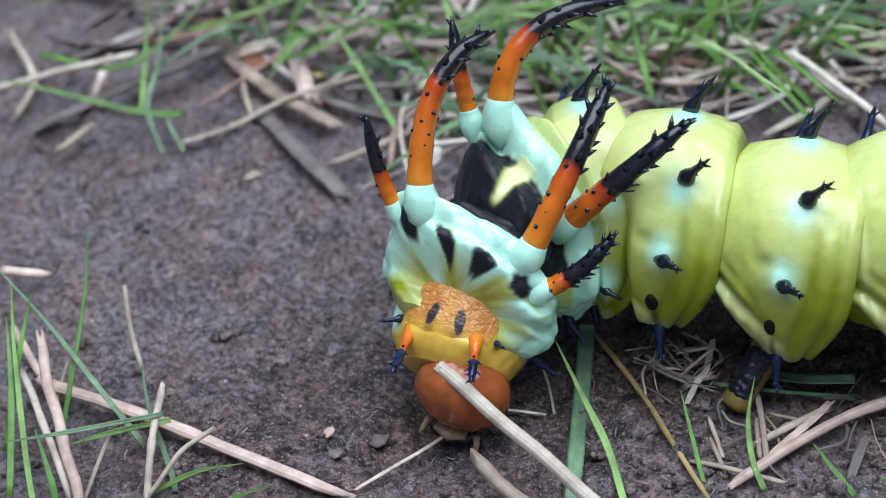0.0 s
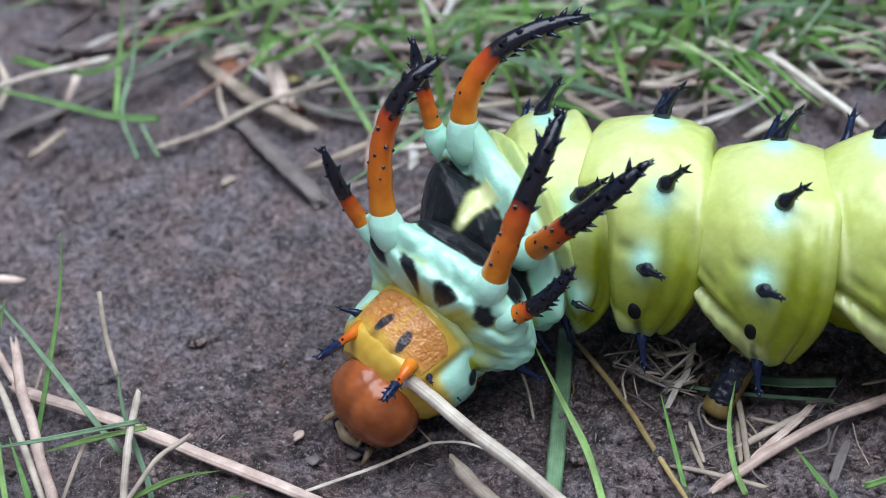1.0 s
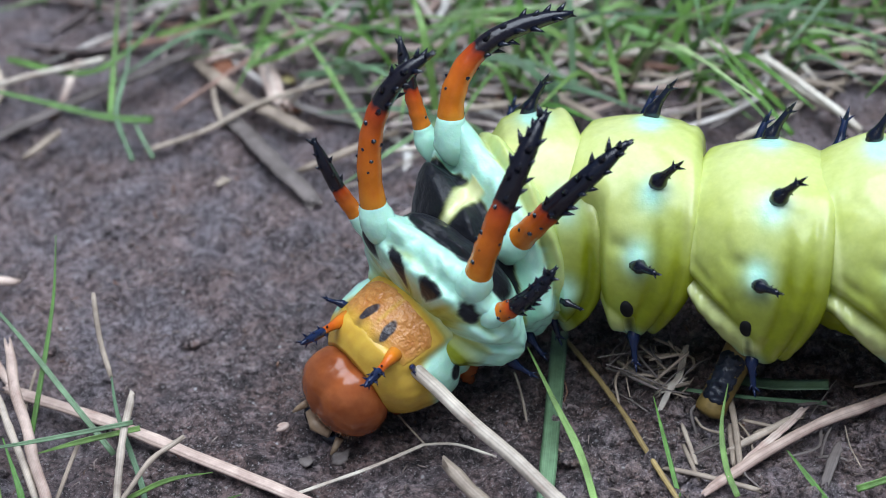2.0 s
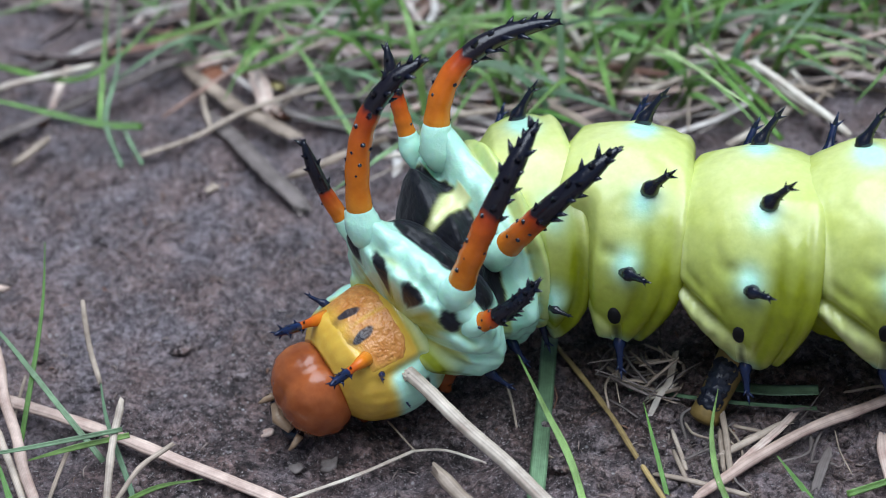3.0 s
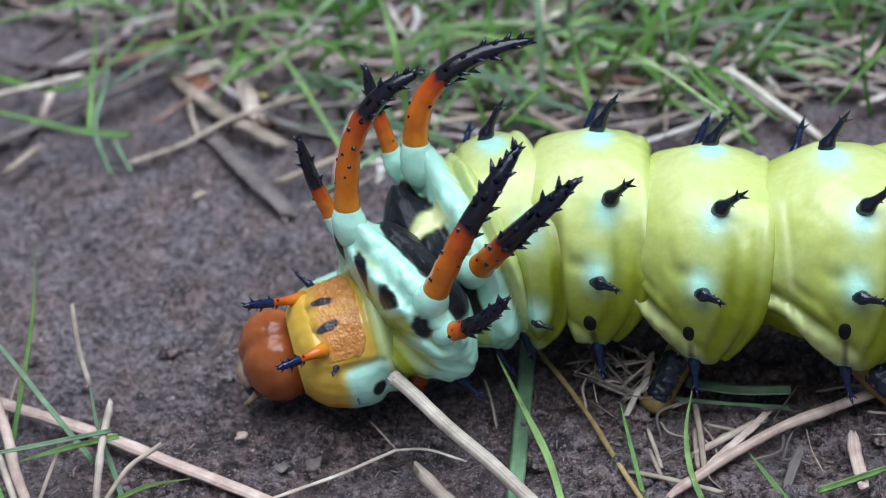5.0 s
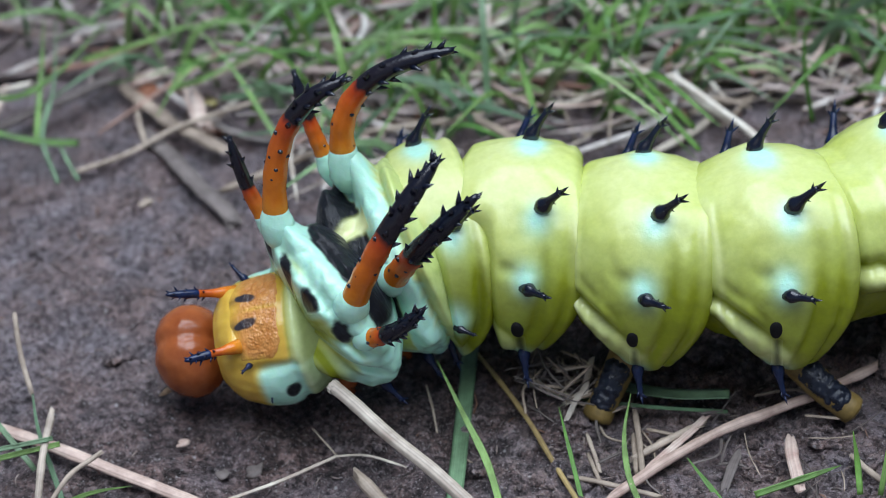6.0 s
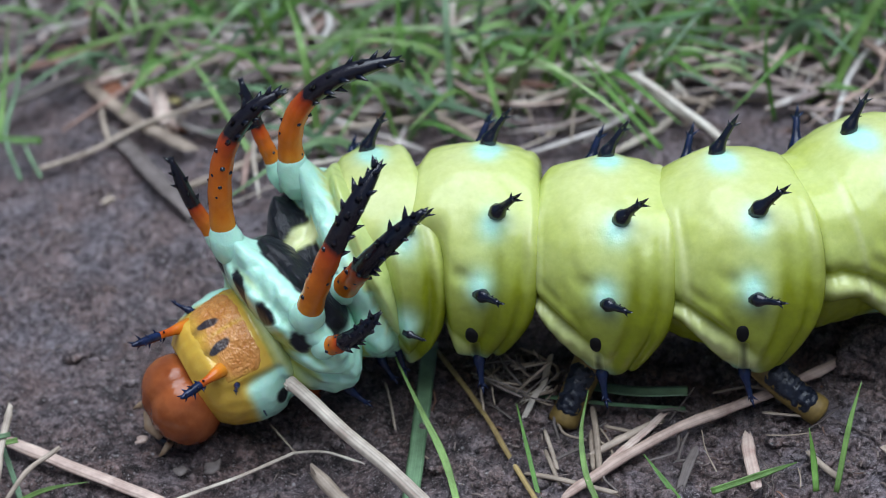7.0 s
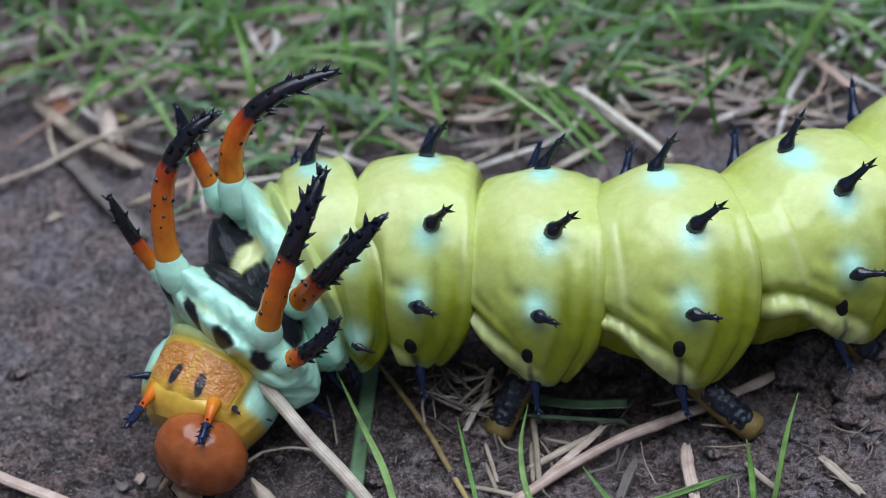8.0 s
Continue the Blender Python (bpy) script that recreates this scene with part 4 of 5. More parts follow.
def head_capsule():
    """A brown head of two rounded halves, with its small jaws and feelers; it looks along -x and down."""
    ns, nt = 48, 72
    verts, faces = [], []
    for i in range(ns + 1):
        lat = math.pi * i / ns
        for j in range(nt):
            lon = 2 * math.pi * j / nt
            d = Vector((-math.cos(lat), math.sin(lat) * math.sin(lon), math.sin(lat) * math.cos(lon)))
            k = 1.0
            k -= 0.085 * math.exp(-((d.y / 0.15) ** 2)) * max(0.0, min(1.0, d.z * 1.5 + 0.75))
            k -= 0.04 * math.exp(-(((abs(d.y) - 0.34 - 0.4 * max(0, d.z)) / 0.08) ** 2)) * (d.x < -0.2) * max(0, 0.5 - d.z)
            k += 0.02 * noise.noise(d * 3.5) + 0.012 * noise.noise(d * 9)
            verts.append(Vector((d.x * 3.15 + 0.1, d.y * 3.9, d.z * 3.95)) * k)
    for i in range(ns):
        for j in range(nt):
            a, b = i * nt + j, i * nt + (j + 1) % nt
            faces.append((a, b, b + nt, a + nt))
    ob = part("head", mesh_from("head", verts, faces, [HEAD_BROWN]), caterpillar, "glossy reddish-brown two-lobed head")
    s = Shape()
    s.tube([(-2.8, -1.3, -2.0), (-3.15, 0, -1.95), (-2.8, 1.3, -2.0)], [0.35, 0.6, 0.35], 10, 0, 0.8)
    part("upper_lip", s.mesh("upper_lip", [JAW]), ob, "pale small upper lip")
    for side in (-1, 1):
        s = Shape()
        s.tube(through_points([(-2.1, side * 1.7, -2.6), (-2.8, side * 1.1, -2.9), (-3.1, side * 0.25, -2.8)], 4), [0.75, 0.75, 0.7, 0.65, 0.55, 0.5, 0.4, 0.3, 0.15], 10, 0, 0.7)
        part("jaw", s.mesh("jaw", [HORN_BLACK]), ob, "dark short jaw")
        s = Shape()
        s.tube([(-2.4, side * 2.0, -2.2), (-3.2, side * 2.3, -2.6), (-3.7, side * 2.4, -2.8)], [0.35, 0.24, 0.1], 8)
        part("feeler", s.mesh("feeler", [JAW]), ob, "tiny pale feeler")
    s = Shape()
    rng = random.Random(6)
    for k in range(60):
        d = Vector((-rng.uniform(0.3, 1), rng.uniform(-0.9, 0.9), rng.uniform(-0.9, 0.1))).normalized()
        s.spike(Vector((d.x * 3.05 + 0.1, d.y * 3.8, d.z * 3.85)), d + Vector((-0.2, 0, -0.3)), rng.uniform(0.4, 0.9), 0.025, 4)
    part("hairs", s.mesh("hairs", [JAW]), ob, "sparse fine pale hairs")
    return ob


HEAD_PART = head_capsule()

# the rest of the body lies still
for seg, x, y, z, rz in ((A6, 51.5, 20.4, 10.7, 24), (A7, 62.3, 26.2, 10.2, 33), (A8, 71.5, 33.0, 9.2, 40), (A9, 78.6, 39.5, 8.8, 45)):
    seg.matrix_basis = Matrix.Translation(at_mm(Vector((x, y, z)) - BASE)) @ pose(0, 0, 0, 2, 0, rz)


# ---- stalks and blades ----
counter = [0]


def straw_piece(pts, r, pink=0, gold=0, pale=0, grey=0, flat=0.85):
    """A dry stalk with nodes, frayed ends and a slight twist."""
    counter[0] += 1
    rng = random.Random(counter[0] * 7)
    line = through_points(pts, 8)
    n = len(line) - 1
    o = Vector((counter[0] * 1.3, 0, 0))
    line = [p + Vector((noise.noise(p * 0.25 + o), noise.noise(p * 0.25 + o * 2), 0.5 * noise.noise(p * 0.25 + o * 3))) * min(0.5, r * 0.5) for p in line]
    radii = [r * (0.9 + 0.16 * noise.noise(Vector((k * 0.5, counter[0], 0))) + (0.12 if k == n // 2 and n > 8 else 0)) * (0.9 if k in (0, n) else 1) for k in range(n + 1)]
    s = Shape()
    radii[0] *= rng.uniform(0.8, 1.0)
    radii[-1] *= rng.uniform(0.8, 1.0)
    s.tube(line, radii, 12, 0, flat, seed=counter[0] * 3.0)
    for first, way in ((0, line[0] - line[1]), (len(s.v) - 12, line[-1] - line[-2])):
        for j in range(12):
            s.v[first + j] += way.normalized() * rng.uniform(-0.9, 2.2) * r
    mat = STRAW_PINK if pink else STRAW_GOLD if gold else STRAW_PALE if pale else STRAW_GREY if grey else STRAW_TAN
    look_of = "pinkish-tan" if pink else "golden-brown" if gold else "bleached pale" if pale else "weathered grey-brown" if grey else "tan"
    ob = new("dry_straw", s.mesh("dry_straw", [mat]))
    return tagged(ob, f"{look_of} dry grass stalk lying on the soil", "straw", "dry stalks on the soil")


def blade_into(s, pts, w, flat=0, seed=0.0, steps=6):
    line = through_points(pts, steps)
    n = len(line) - 1
    n0 = len(s.v)
    for k, p in enumerate(line):
        d = (line[min(k + 1, n)] - line[max(k - 1, 0)]).normalized()
        side = d.cross(Vector((0.2, -0.75, 0.65) if not flat else (0, 0, 1))).normalized()
        top = side.cross(d)
        taper = min(1.0, 0.15 + 1.6 * k / n) if not flat else 1.0
        ww = w * taper * (0.92 + 0.1 * noise.noise(p * 0.3))
        fold = 0.34 if not flat else 0.16
        for a, b in ((-1, fold), (-0.5, fold * 0.35), (0, -0.02), (0.5, fold * 0.35), (1, fold), (0.5, fold * 0.35 - 0.16), (0, -0.22), (-0.5, fold * 0.35 - 0.16)):
            s.v.append(p + side * ww * a + top * ww * b)
            s.fibre.append(seed + a * 0.8)
    for k in range(n):
        for j in range(8):
            a, b = n0 + k * 8 + j, n0 + k * 8 + (j + 1) % 8
            s.f.append((a, b, b + 8, a + 8))
            s.m.append(0)
    s.f.append(tuple(n0 + j for j in reversed(range(8))))
    s.f.append(tuple(n0 + n * 8 + j for j in range(8)))
    s.m += [0, 0]


def grass_blade(pts, w, tone=0, flat=0):
    counter[0] += 1
    s = Shape()
    blade_into(s, pts, w * (0.85 if flat else 0.62), flat, counter[0] * 2.3, 8)
    ob = new("grass_blade", s.mesh("grass_blade", [GREENS[tone]]))
    words = ("bright green upright grass blade", "fresh green bent grass blade", "narrow blue-green grass blade")[tone] if not flat else "broad green grass blade lying on the soil"
    return tagged(ob, words, "grass blade", "single grass blades")


straw_piece([(-42.5, 17.8, 1.2), (-29.9, 10.2, 0.9), (-17.6, 1.9, 0.6)], 0.62, pink=1, flat=.55)
straw_piece([(-45.1, 24.0, 1.5), (-42.4, 18.3, 1.0)], 0.4, pink=1)
straw_piece([(-6.7, 2.3, 2.5), (-2.6, -2.0, 0.8)], 0.65)
grass_blade([(0.3, 12.6, 5.0), (2.0, 8.0, 3.0), (3.5, 3.6, 1.5), (4.3, -1.4, 0.3)], 0.55, tone=1)
grass_blade([(3.2, 19.1, 0.6), (2.0, 10.5, 0.7), (0.3, -1.1, 0.5)], 0.85, tone=2, flat=1)
straw_piece([(3.6, 18.1, 0.5), (6.6, 10.4, 0.9), (10.7, -2.4, 0.8)], 0.25, gold=1)
grass_blade([(9.7, 7.7, 3.0), (10.1, 3.8, 1.8), (10.6, -0.7, 0.2)], 0.35, tone=0)
grass_blade([(15.5, 7.3, 4.0), (14.5, 3.8, 3.0), (14.4, 0.9, 1.5), (15.0, -1.3, 0.2)], 0.45, tone=1)
straw_piece([(13.0, -0.7, 0.7), (20.3, 4.0, 1.0), (30.7, 7.9, 1.2), (36.4, 11.2, 0.8)], 0.5, pink=1)
grass_blade([(15.5, 11.5, 0.8), (19.5, 9.8, 1.0), (23.7, 9.2, 1.0)], 0.8, tone=2, flat=1)
grass_blade([(9.0, 12.1, 0.5), (16.2, 9.1, 0.9), (23.3, 7.6, 0.6)], 0.3, tone=2, flat=1)
grass_blade([(19.1, 0.9, 2.5), (20.4, -1.1, 1.4), (21.7, -2.9, 0.2)], 0.4, tone=0)
grass_blade([(36.3, 1.8, 7.0), (35.0, -0.2, 4.5), (33.5, -3.1, 0.2)], 0.42, tone=1)
grass_blade([(32.0, 0.4, 4.0), (32.1, -0.9, 2.0), (32.0, -2.8, 0.2)], 0.45, tone=0)
grass_blade([(30.9, -0.7, 1.5), (28.1, -1.3, 1.2), (24.0, -1.7, 0.3)], 0.5, tone=1)
straw_piece([(27.7, 3.0, 0.8), (27.4, -1.5, 0.7)], 0.6, pink=1, flat=.4)
LOOSE_STRAW = straw_piece([(-10.7, -3.6, 0.3), (-5.2, -1.9, 0.5), (-0.6, -0.2, 0.9), (0.0, 0.0, 0.9), (2.4, 0.0, 0.6), (5.2, -1.4, 0.4)], 0.2, pale=1, flat=0.5)
straw_piece([(-8.4, 7.1, 0.5), (-9.8, 9.4, 0.8), (-10.5, 10.9, 0.5)], 0.1)
straw_piece([(-0.3, 9.3, 0.2), (-0.5, 11.7, 0.6), (-0.9, 14.9, 0.3)], 0.12)
straw_piece([(15.4, 3.7, 0.5), (18.3, 4.9, 0.9), (20.9, 6.6, 0.5)], 0.35)
straw_piece([(15.8, 8.1, 1.0), (15.8, 4.6, 0.9), (15.7, 1.2, 0.4)], 0.28)
straw_piece([(10.1, 2.1, 0.5), (12.8, 0.7, 0.7), (16.6, -0.9, 0.4)], 0.25)
straw_piece([(11.6, 4.0, 0.8), (12.2, 1.0, 0.5)], 0.2)
straw_piece([(15.4, 5.9, 0.6), (15.2, 2.2, 0.4)], 0.25)
straw_piece([(11.8, 6.3, 0.8), (12.3, 2.5, 0.5)], 0.2)
straw_piece([(38.4, 0.3, 0.5), (40.2, -3.1, 0.4)], 0.45, flat=.4)
straw_piece([(1.6, 5.9, 0.3), (3.8, 3.0, 0.6), (4.7, 1.8, 0.4)], 0.12)
straw_piece([(11.7, 13.8, 3.0), (12.9, 12.5, 1.5)], 0.12)
straw_piece([(10.1, 12.5, 2.5), (12.4, 12.3, 3.0)], 0.15)
straw_piece([(9.3, 13.8, 3.0), (11.2, 11.6, 2.0)], 0.12)
straw_piece([(9.9, 10.3, 2.0), (12.8, 11.7, 3.5)], 0.14)
straw_piece([(10.8, 10.6, 1.0), (12.7, 10.4, 1.5)], 0.2)
straw_piece([(7.7, 14.0, 1.0), (9.3, 11.7, 1.3), (10.9, 11.3, 0.8)], 0.22)
straw_piece([(10.4, 10.6, 0.6), (12.1, 10.9, 1.6), (12.8, 13.3, 2.2)], 0.38, pale=1, flat=.3)
straw_piece([(10.0, 14.0, 1.5), (12.1, 13.6, 1.8)], 0.2)
straw_piece([(10.4, 9.3, 0.5), (11.3, 10.5, 1.2), (12.3, 10.7, 1.5)], 0.3, pale=1, flat=.4)
straw_piece([(16.4, 2.4, 0.5), (18.8, 4.3, 0.9), (21.2, 6.9, 0.6)], 0.4, pink=1, flat=.25)
straw_piece([(21.8, -1.1, 0.5), (22.6, 0.8, 0.9), (23.3, 2.7, 0.5)], 0.45, grey=1, flat=.3)
straw_piece([(29.5, 6.0, 0.8), (32.4, 5.4, 0.6)], 0.15)
straw_piece([(26.0, 9.3, 0.5), (28.7, 9.1, 0.9), (30.9, 8.4, 0.6)], 0.15)
straw_piece([(16.8, 6.5, 0.6), (18.5, 5.3, 0.9)], 0.2)
straw_piece([(32.2, 0.9, 0.6), (33.9, -1.8, 0.5)], 0.3)
grass_blade([(-46.0, 25.4, 8.0), (-41.1, 18.9, 6.5), (-37.0, 13.5, 4.0), (-33.2, 8.9, 1.0)], 0.42, tone=2)
grass_blade([(-37.0, 23.7, 12.0), (-37.7, 19.5, 8.0), (-39.6, 12.7, 2.5), (-40.3, 10.9, 0.5)], 0.38, tone=1)
grass_blade([(-33.3, 15.2, 4.5), (-32.7, 11.3, 3.0), (-31.0, 6.0, 1.0), (-30.6, 4.2, 0.2)], 0.42, tone=2)
straw_piece([(-34.2, 19.5, 8.5), (-33.9, 17.0, 6.0), (-33.3, 14.9, 4.4)], 0.25)
grass_blade([(-44.6, 7.5, 4.0), (-38.5, 7.0, 5.0), (-31.2, 9.2, 4.0)], 0.35, tone=2)
grass_blade([(-39.5, 8.1, 2.5), (-35.3, 8.1, 3.5), (-30.7, 9.0, 3.5)], 0.4, tone=1)
straw_piece([(-31.3, 11.5, 4.5), (-32.2, 7.3, 3.0), (-32.8, 3.0, 0.5)], 0.35, pale=1)
straw_piece([(-27.4, 6.8, 4.0), (-29.8, 5.7, 3.0), (-32.6, 3.3, 0.8)], 0.25)
grass_blade([(-24.9, 4.3, 2.5), (-28.5, 4.4, 2.0), (-32.3, 4.1, 0.5)], 0.35, tone=1)
grass_blade([(-22.8, 2.6, 1.5), (-25.5, 2.2, 1.0), (-27.4, 1.7, 0.2)], 0.3, tone=0)
straw_piece([(-41.1, 15.8, 7.0), (-40.3, 11.5, 5.0), (-38.5, 5.2, 1.5), (-38.1, 3.1, 0.4)], 0.5, pink=1)
grass_blade([(-40.9, 15.6, 7.2), (-40.9, 14.5, 6.0)], 0.45, tone=1)
grass_blade([(-41.9, 19.6, 9.0), (-43.1, 14.8, 6.0), (-44.5, 9.7, 1.0)], 0.5, tone=0)
grass_blade([(-43.4, 20.1, 10.0), (-43.2, 15.1, 7.0), (-42.3, 7.3, 3.0), (-41.7, 3.4, 0.5)], 0.45, tone=1)
grass_blade([(-44.0, 18.2, 8.0), (-43.5, 11.9, 5.0), (-43.8, 4.9, 0.5)], 0.5, tone=1)
straw_piece([(-42.7, 13.9, 5.5), (-41.0, 10.0, 4.0), (-38.9, 4.3, 0.5)], 0.35, pale=1)
straw_piece([(-35.6, 8.4, 3.0), (-36.8, 6.2, 1.5), (-37.8, 4.1, 0.3)], 0.2)
straw_piece([(-40.0, 18.3, 2.5), (-40.8, 16.6, 1.0), (-41.1, 15.2, 0.4)], 0.15)
grass_blade([(-41.5, 8.8, 4.0), (-40.2, 4.9, 2.0), (-39.9, 3.3, 0.4)], 0.5, tone=0)
straw_piece([(-47.3, 32.9, 1.0), (-43.7, 32.3, 0.7)], 0.5, pink=1)
grass_blade([(-50.4, 56.2, 6.0), (-43.3, 53.7, 5.0), (-36.3, 52.4, 3.0), (-32.2, 52.7, 2.0)], 0.55, tone=1)
straw_piece([(-51.2, 58.3, 3.0), (-44.5, 58.8, 4.0), (-37.4, 59.8, 4.5)], 0.4, pale=1)
grass_blade([(-35.0, 64.1, 9.0), (-35.8, 60.5, 5.0), (-36.2, 53.3, 2.5)], 0.45, tone=1)
grass_blade([(-34.1, 65.5, 8.0), (-34.4, 58.3, 5.0), (-35.5, 53.0, 3.0), (-34.0, 47.9, 1.0)], 0.4, tone=2)
grass_blade([(-34.3, 53.5, 2.5), (-33.3, 50.9, 1.6), (-32.2, 48.6, 0.6)], 0.35, tone=2)
grass_blade([(-29.6, 67.3, 6.0), (-34.1, 60.7, 5.0), (-39.0, 58.6, 4.0), (-46.9, 63.8, 3.0)], 0.5, tone=1)
grass_blade([(-20.3, 65.2, 6.0), (-27.1, 63.9, 5.0), (-32.4, 65.3, 3.0)], 0.5, tone=1)
grass_blade([(-19.9, 60.0, 9.0), (-16.5, 55.8, 6.0), (-14.2, 52.3, 3.0), (-12.1, 48.6, 0.5)], 0.5, tone=1)
grass_blade([(-15.2, 63.4, 3.0), (-19.4, 58.7, 4.0), (-23.0, 60.3, 2.0)], 0.45, tone=0)
grass_blade([(-7.6, 55.3, 4.0), (-13.0, 54.8, 4.0), (-18.6, 57.7, 2.0)], 0.6, tone=2)
straw_piece([(-28.0, 61.6, 1.5), (-23.5, 55.3, 1.6), (-18.6, 50.5, 1.0)], 0.8, flat=.5)
straw_piece([(-25.5, 54.0, 0.8), (-21.3, 46.5, 0.9), (-17.4, 40.1, 0.4)], 0.9, flat=.35, grey=1)
straw_piece([(-32.7, 50.0, 0.6), (-27.2, 51.1, 1.4), (-21.8, 53.7, 2.2), (-14.5, 55.8, 2.5)], 0.3)
straw_piece([(-18.1, 44.4, 0.8), (-14.4, 45.7, 1.2), (-10.0, 48.2, 1.0)], 0.45)
straw_piece([(-29.2, 63.3, 2.0), (-35.5, 58.8, 2.5), (-42.2, 57.3, 1.0), (-46.4, 54.5, 0.8)], 0.7, flat=.5, grey=1)
straw_piece([(-27.1, 63.4, 1.0), (-25.1, 63.8, 1.5)], 0.9, pink=1, flat=.6)
straw_piece([(-21.7, 59.4, 1.5), (-20.3, 55.6, 1.0)], 1.0, pink=1, flat=.4)
straw_piece([(-26.8, 57.4, 1.5), (-26.0, 53.1, 0.8)], 0.3)
straw_piece([(-40.3, 62.7, 2.0), (-41.3, 59.5, 1.0)], 0.5, pink=1, flat=.5)
straw_piece([(-41.7, 53.5, 0.8), (-44.2, 51.0, 0.5)], 0.45)
straw_piece([(-50.5, 69.4, 2.0), (-47.7, 62.4, 1.0), (-48.9, 57.5, 0.6)], 0.4)
straw_piece([(19.7, 50.8, 6.0), (24.7, 48.5, 4.0), (30.2, 43.8, 2.0)], 0.42, pale=1)
grass_blade([(19.0, 47.4, 9.0), (21.8, 45.2, 6.0), (25.9, 41.0, 2.0)], 0.45, tone=0)
grass_blade([(19.1, 53.9, 12.0), (15.8, 52.9, 8.0), (12.6, 52.8, 2.0)], 0.45, tone=0)
grass_blade([(3.3, 60.2, 12.0), (3.0, 57.9, 7.0), (3.9, 54.4, 2.0)], 0.6, tone=0)
grass_blade([(36.4, 45.6, 12.0), (36.0, 44.2, 8.0), (36.7, 43.5, 2.0)], 0.4, tone=0)
straw_piece([(9.0, 67.6, 6.0), (8.1, 61.0, 5.0), (9.4, 57.7, 3.0)], 0.4, pale=1)
straw_piece([(14.6, 71.3, 3.0), (18.1, 64.4, 3.5), (23.7, 64.3, 3.0)], 0.5, pale=1)
straw_piece([(45.7, 54.5, 4.0), (48.3, 51.1, 3.0), (50.9, 47.8, 2.0)], 0.45, pink=1)
straw_piece([(5.1, 56.4, 2.5), (12.8, 54.6, 3.0), (21.6, 55.9, 2.0)], 0.4, pale=1)
grass_blade([(24.5, 58.0, 10.0), (26.7, 54.8, 6.0), (28.9, 52.5, 2.0)], 0.45, tone=2)
grass_blade([(-0.1, 48.9, 7.0), (-4.2, 48.4, 4.0), (-7.3, 46.7, 1.0)], 0.5, tone=2)
grass_blade([(19.4, 49.0, 9.0), (22.1, 46.6, 6.0), (25.9, 44.5, 2.0)], 0.45, tone=0)
grass_blade([(10.1, 53.7, 10.0), (10.7, 51.2, 6.0), (11.6, 47.7, 2.0)], 0.5, tone=1)
straw_piece([(24.5, 49.0, 5.0), (28.0, 44.9, 4.0), (31.9, 40.9, 2.0)], 0.42, pale=1)


def tangle(x0, x1, y0, y1, top, count, seed):
    """Fine broken stalks in a loose heap."""
    rng = random.Random(seed)
    for k in range(count):
        x, y, z = rng.uniform(x0, x1), rng.uniform(y0, y1), rng.uniform(0.3, top)
        a, length = rng.uniform(0, 6.28), rng.uniform(1.6, 5.0)
        d = Vector((math.cos(a), math.sin(a), rng.gauss(0, 0.18)))
        bend = Vector((-d.y, d.x, rng.uniform(-0.2, 0.4))) * rng.gauss(0, 0.15) * length
        p = Vector((x, y, z))
        ends = [p - d * length / 2, p + bend, p + d * length / 2]
        straw_piece([(q.x, q.y, max(0.25, q.z)) for q in ends], rng.uniform(0.06, 0.17), grey=k % 3 != 0, flat=rng.uniform(0.35, 0.9))


tangle(7.5, 13.5, 9.5, 15.5, 3.2, 34, 71)
tangle(13.0, 24.5, 0.5, 9.5, 1.0, 16, 72)
tangle(26.0, 44.0, -2.0, 9.0, 0.6, 8, 73)


def front_straw():
    """The cut hollow stalk that the caterpillar leans on; its open end is at the origin and it runs along +x."""
    top = new("hollow_straw")
    s = Shape()
    n, sides, r = 30, 20, 0.55
    line = [Vector((k * 0.72, 0.05 * math.sin(k * 0.5), 0.05 * math.cos(k * 0.37))) for k in range(n + 1)]
    s.tube(line, [r * (1 + 0.05 * noise.noise(Vector((k * 0.6, 2, 5)))) for k in range(n + 1)], sides, 0, 1, False, seed=4.0)
    s.tube([line[0] + Vector((0.0, 0, 0)), line[0] + Vector((1.4, 0, 0)), line[0] + Vector((1.5, 0, 0))], [r * 0.97, r * 0.6, r * 0.1], sides, 0, 1, False, seed=9.0)
    part("stalk", s.mesh("stalk", [STRAW_PALE]), top, "pale tan cut stalk")
    s = Shape()
    rng = random.Random(3)
    for k in range(9):
        a = k * 0.7
        o = Vector((0, math.cos(a), math.sin(a))) * r * 0.92
        s.tube([Vector((0.4, 0, 0)) + o, Vector((-rng.uniform(0.0, 0.16), 0, 0)) + o * 1.0], [0.14, 0.08], 5, seed=k)
    part("frayed_end", s.mesh("frayed_end", [STRAW_PALE]), top, "frayed pale fibres")
    return tagged(top, "pale tan hollow cut stalk leaning beside the caterpillar", "straw")


FRONT_STRAW = front_straw()


# ---- lawn and thatch behind ----
def where_lawn(x, y):
    """How thick the growth is at a place, 0 to 1."""
    edge = 46 if x > -8 else 46 + (-8 - x) * 0.75
    edge += 4 * noise.noise(Vector((x * 0.07, 3, 1)))
    return float(smooth_step(edge - 3, edge + 9, np.array(y))) * (0.6 if x < -12 else 1.0)


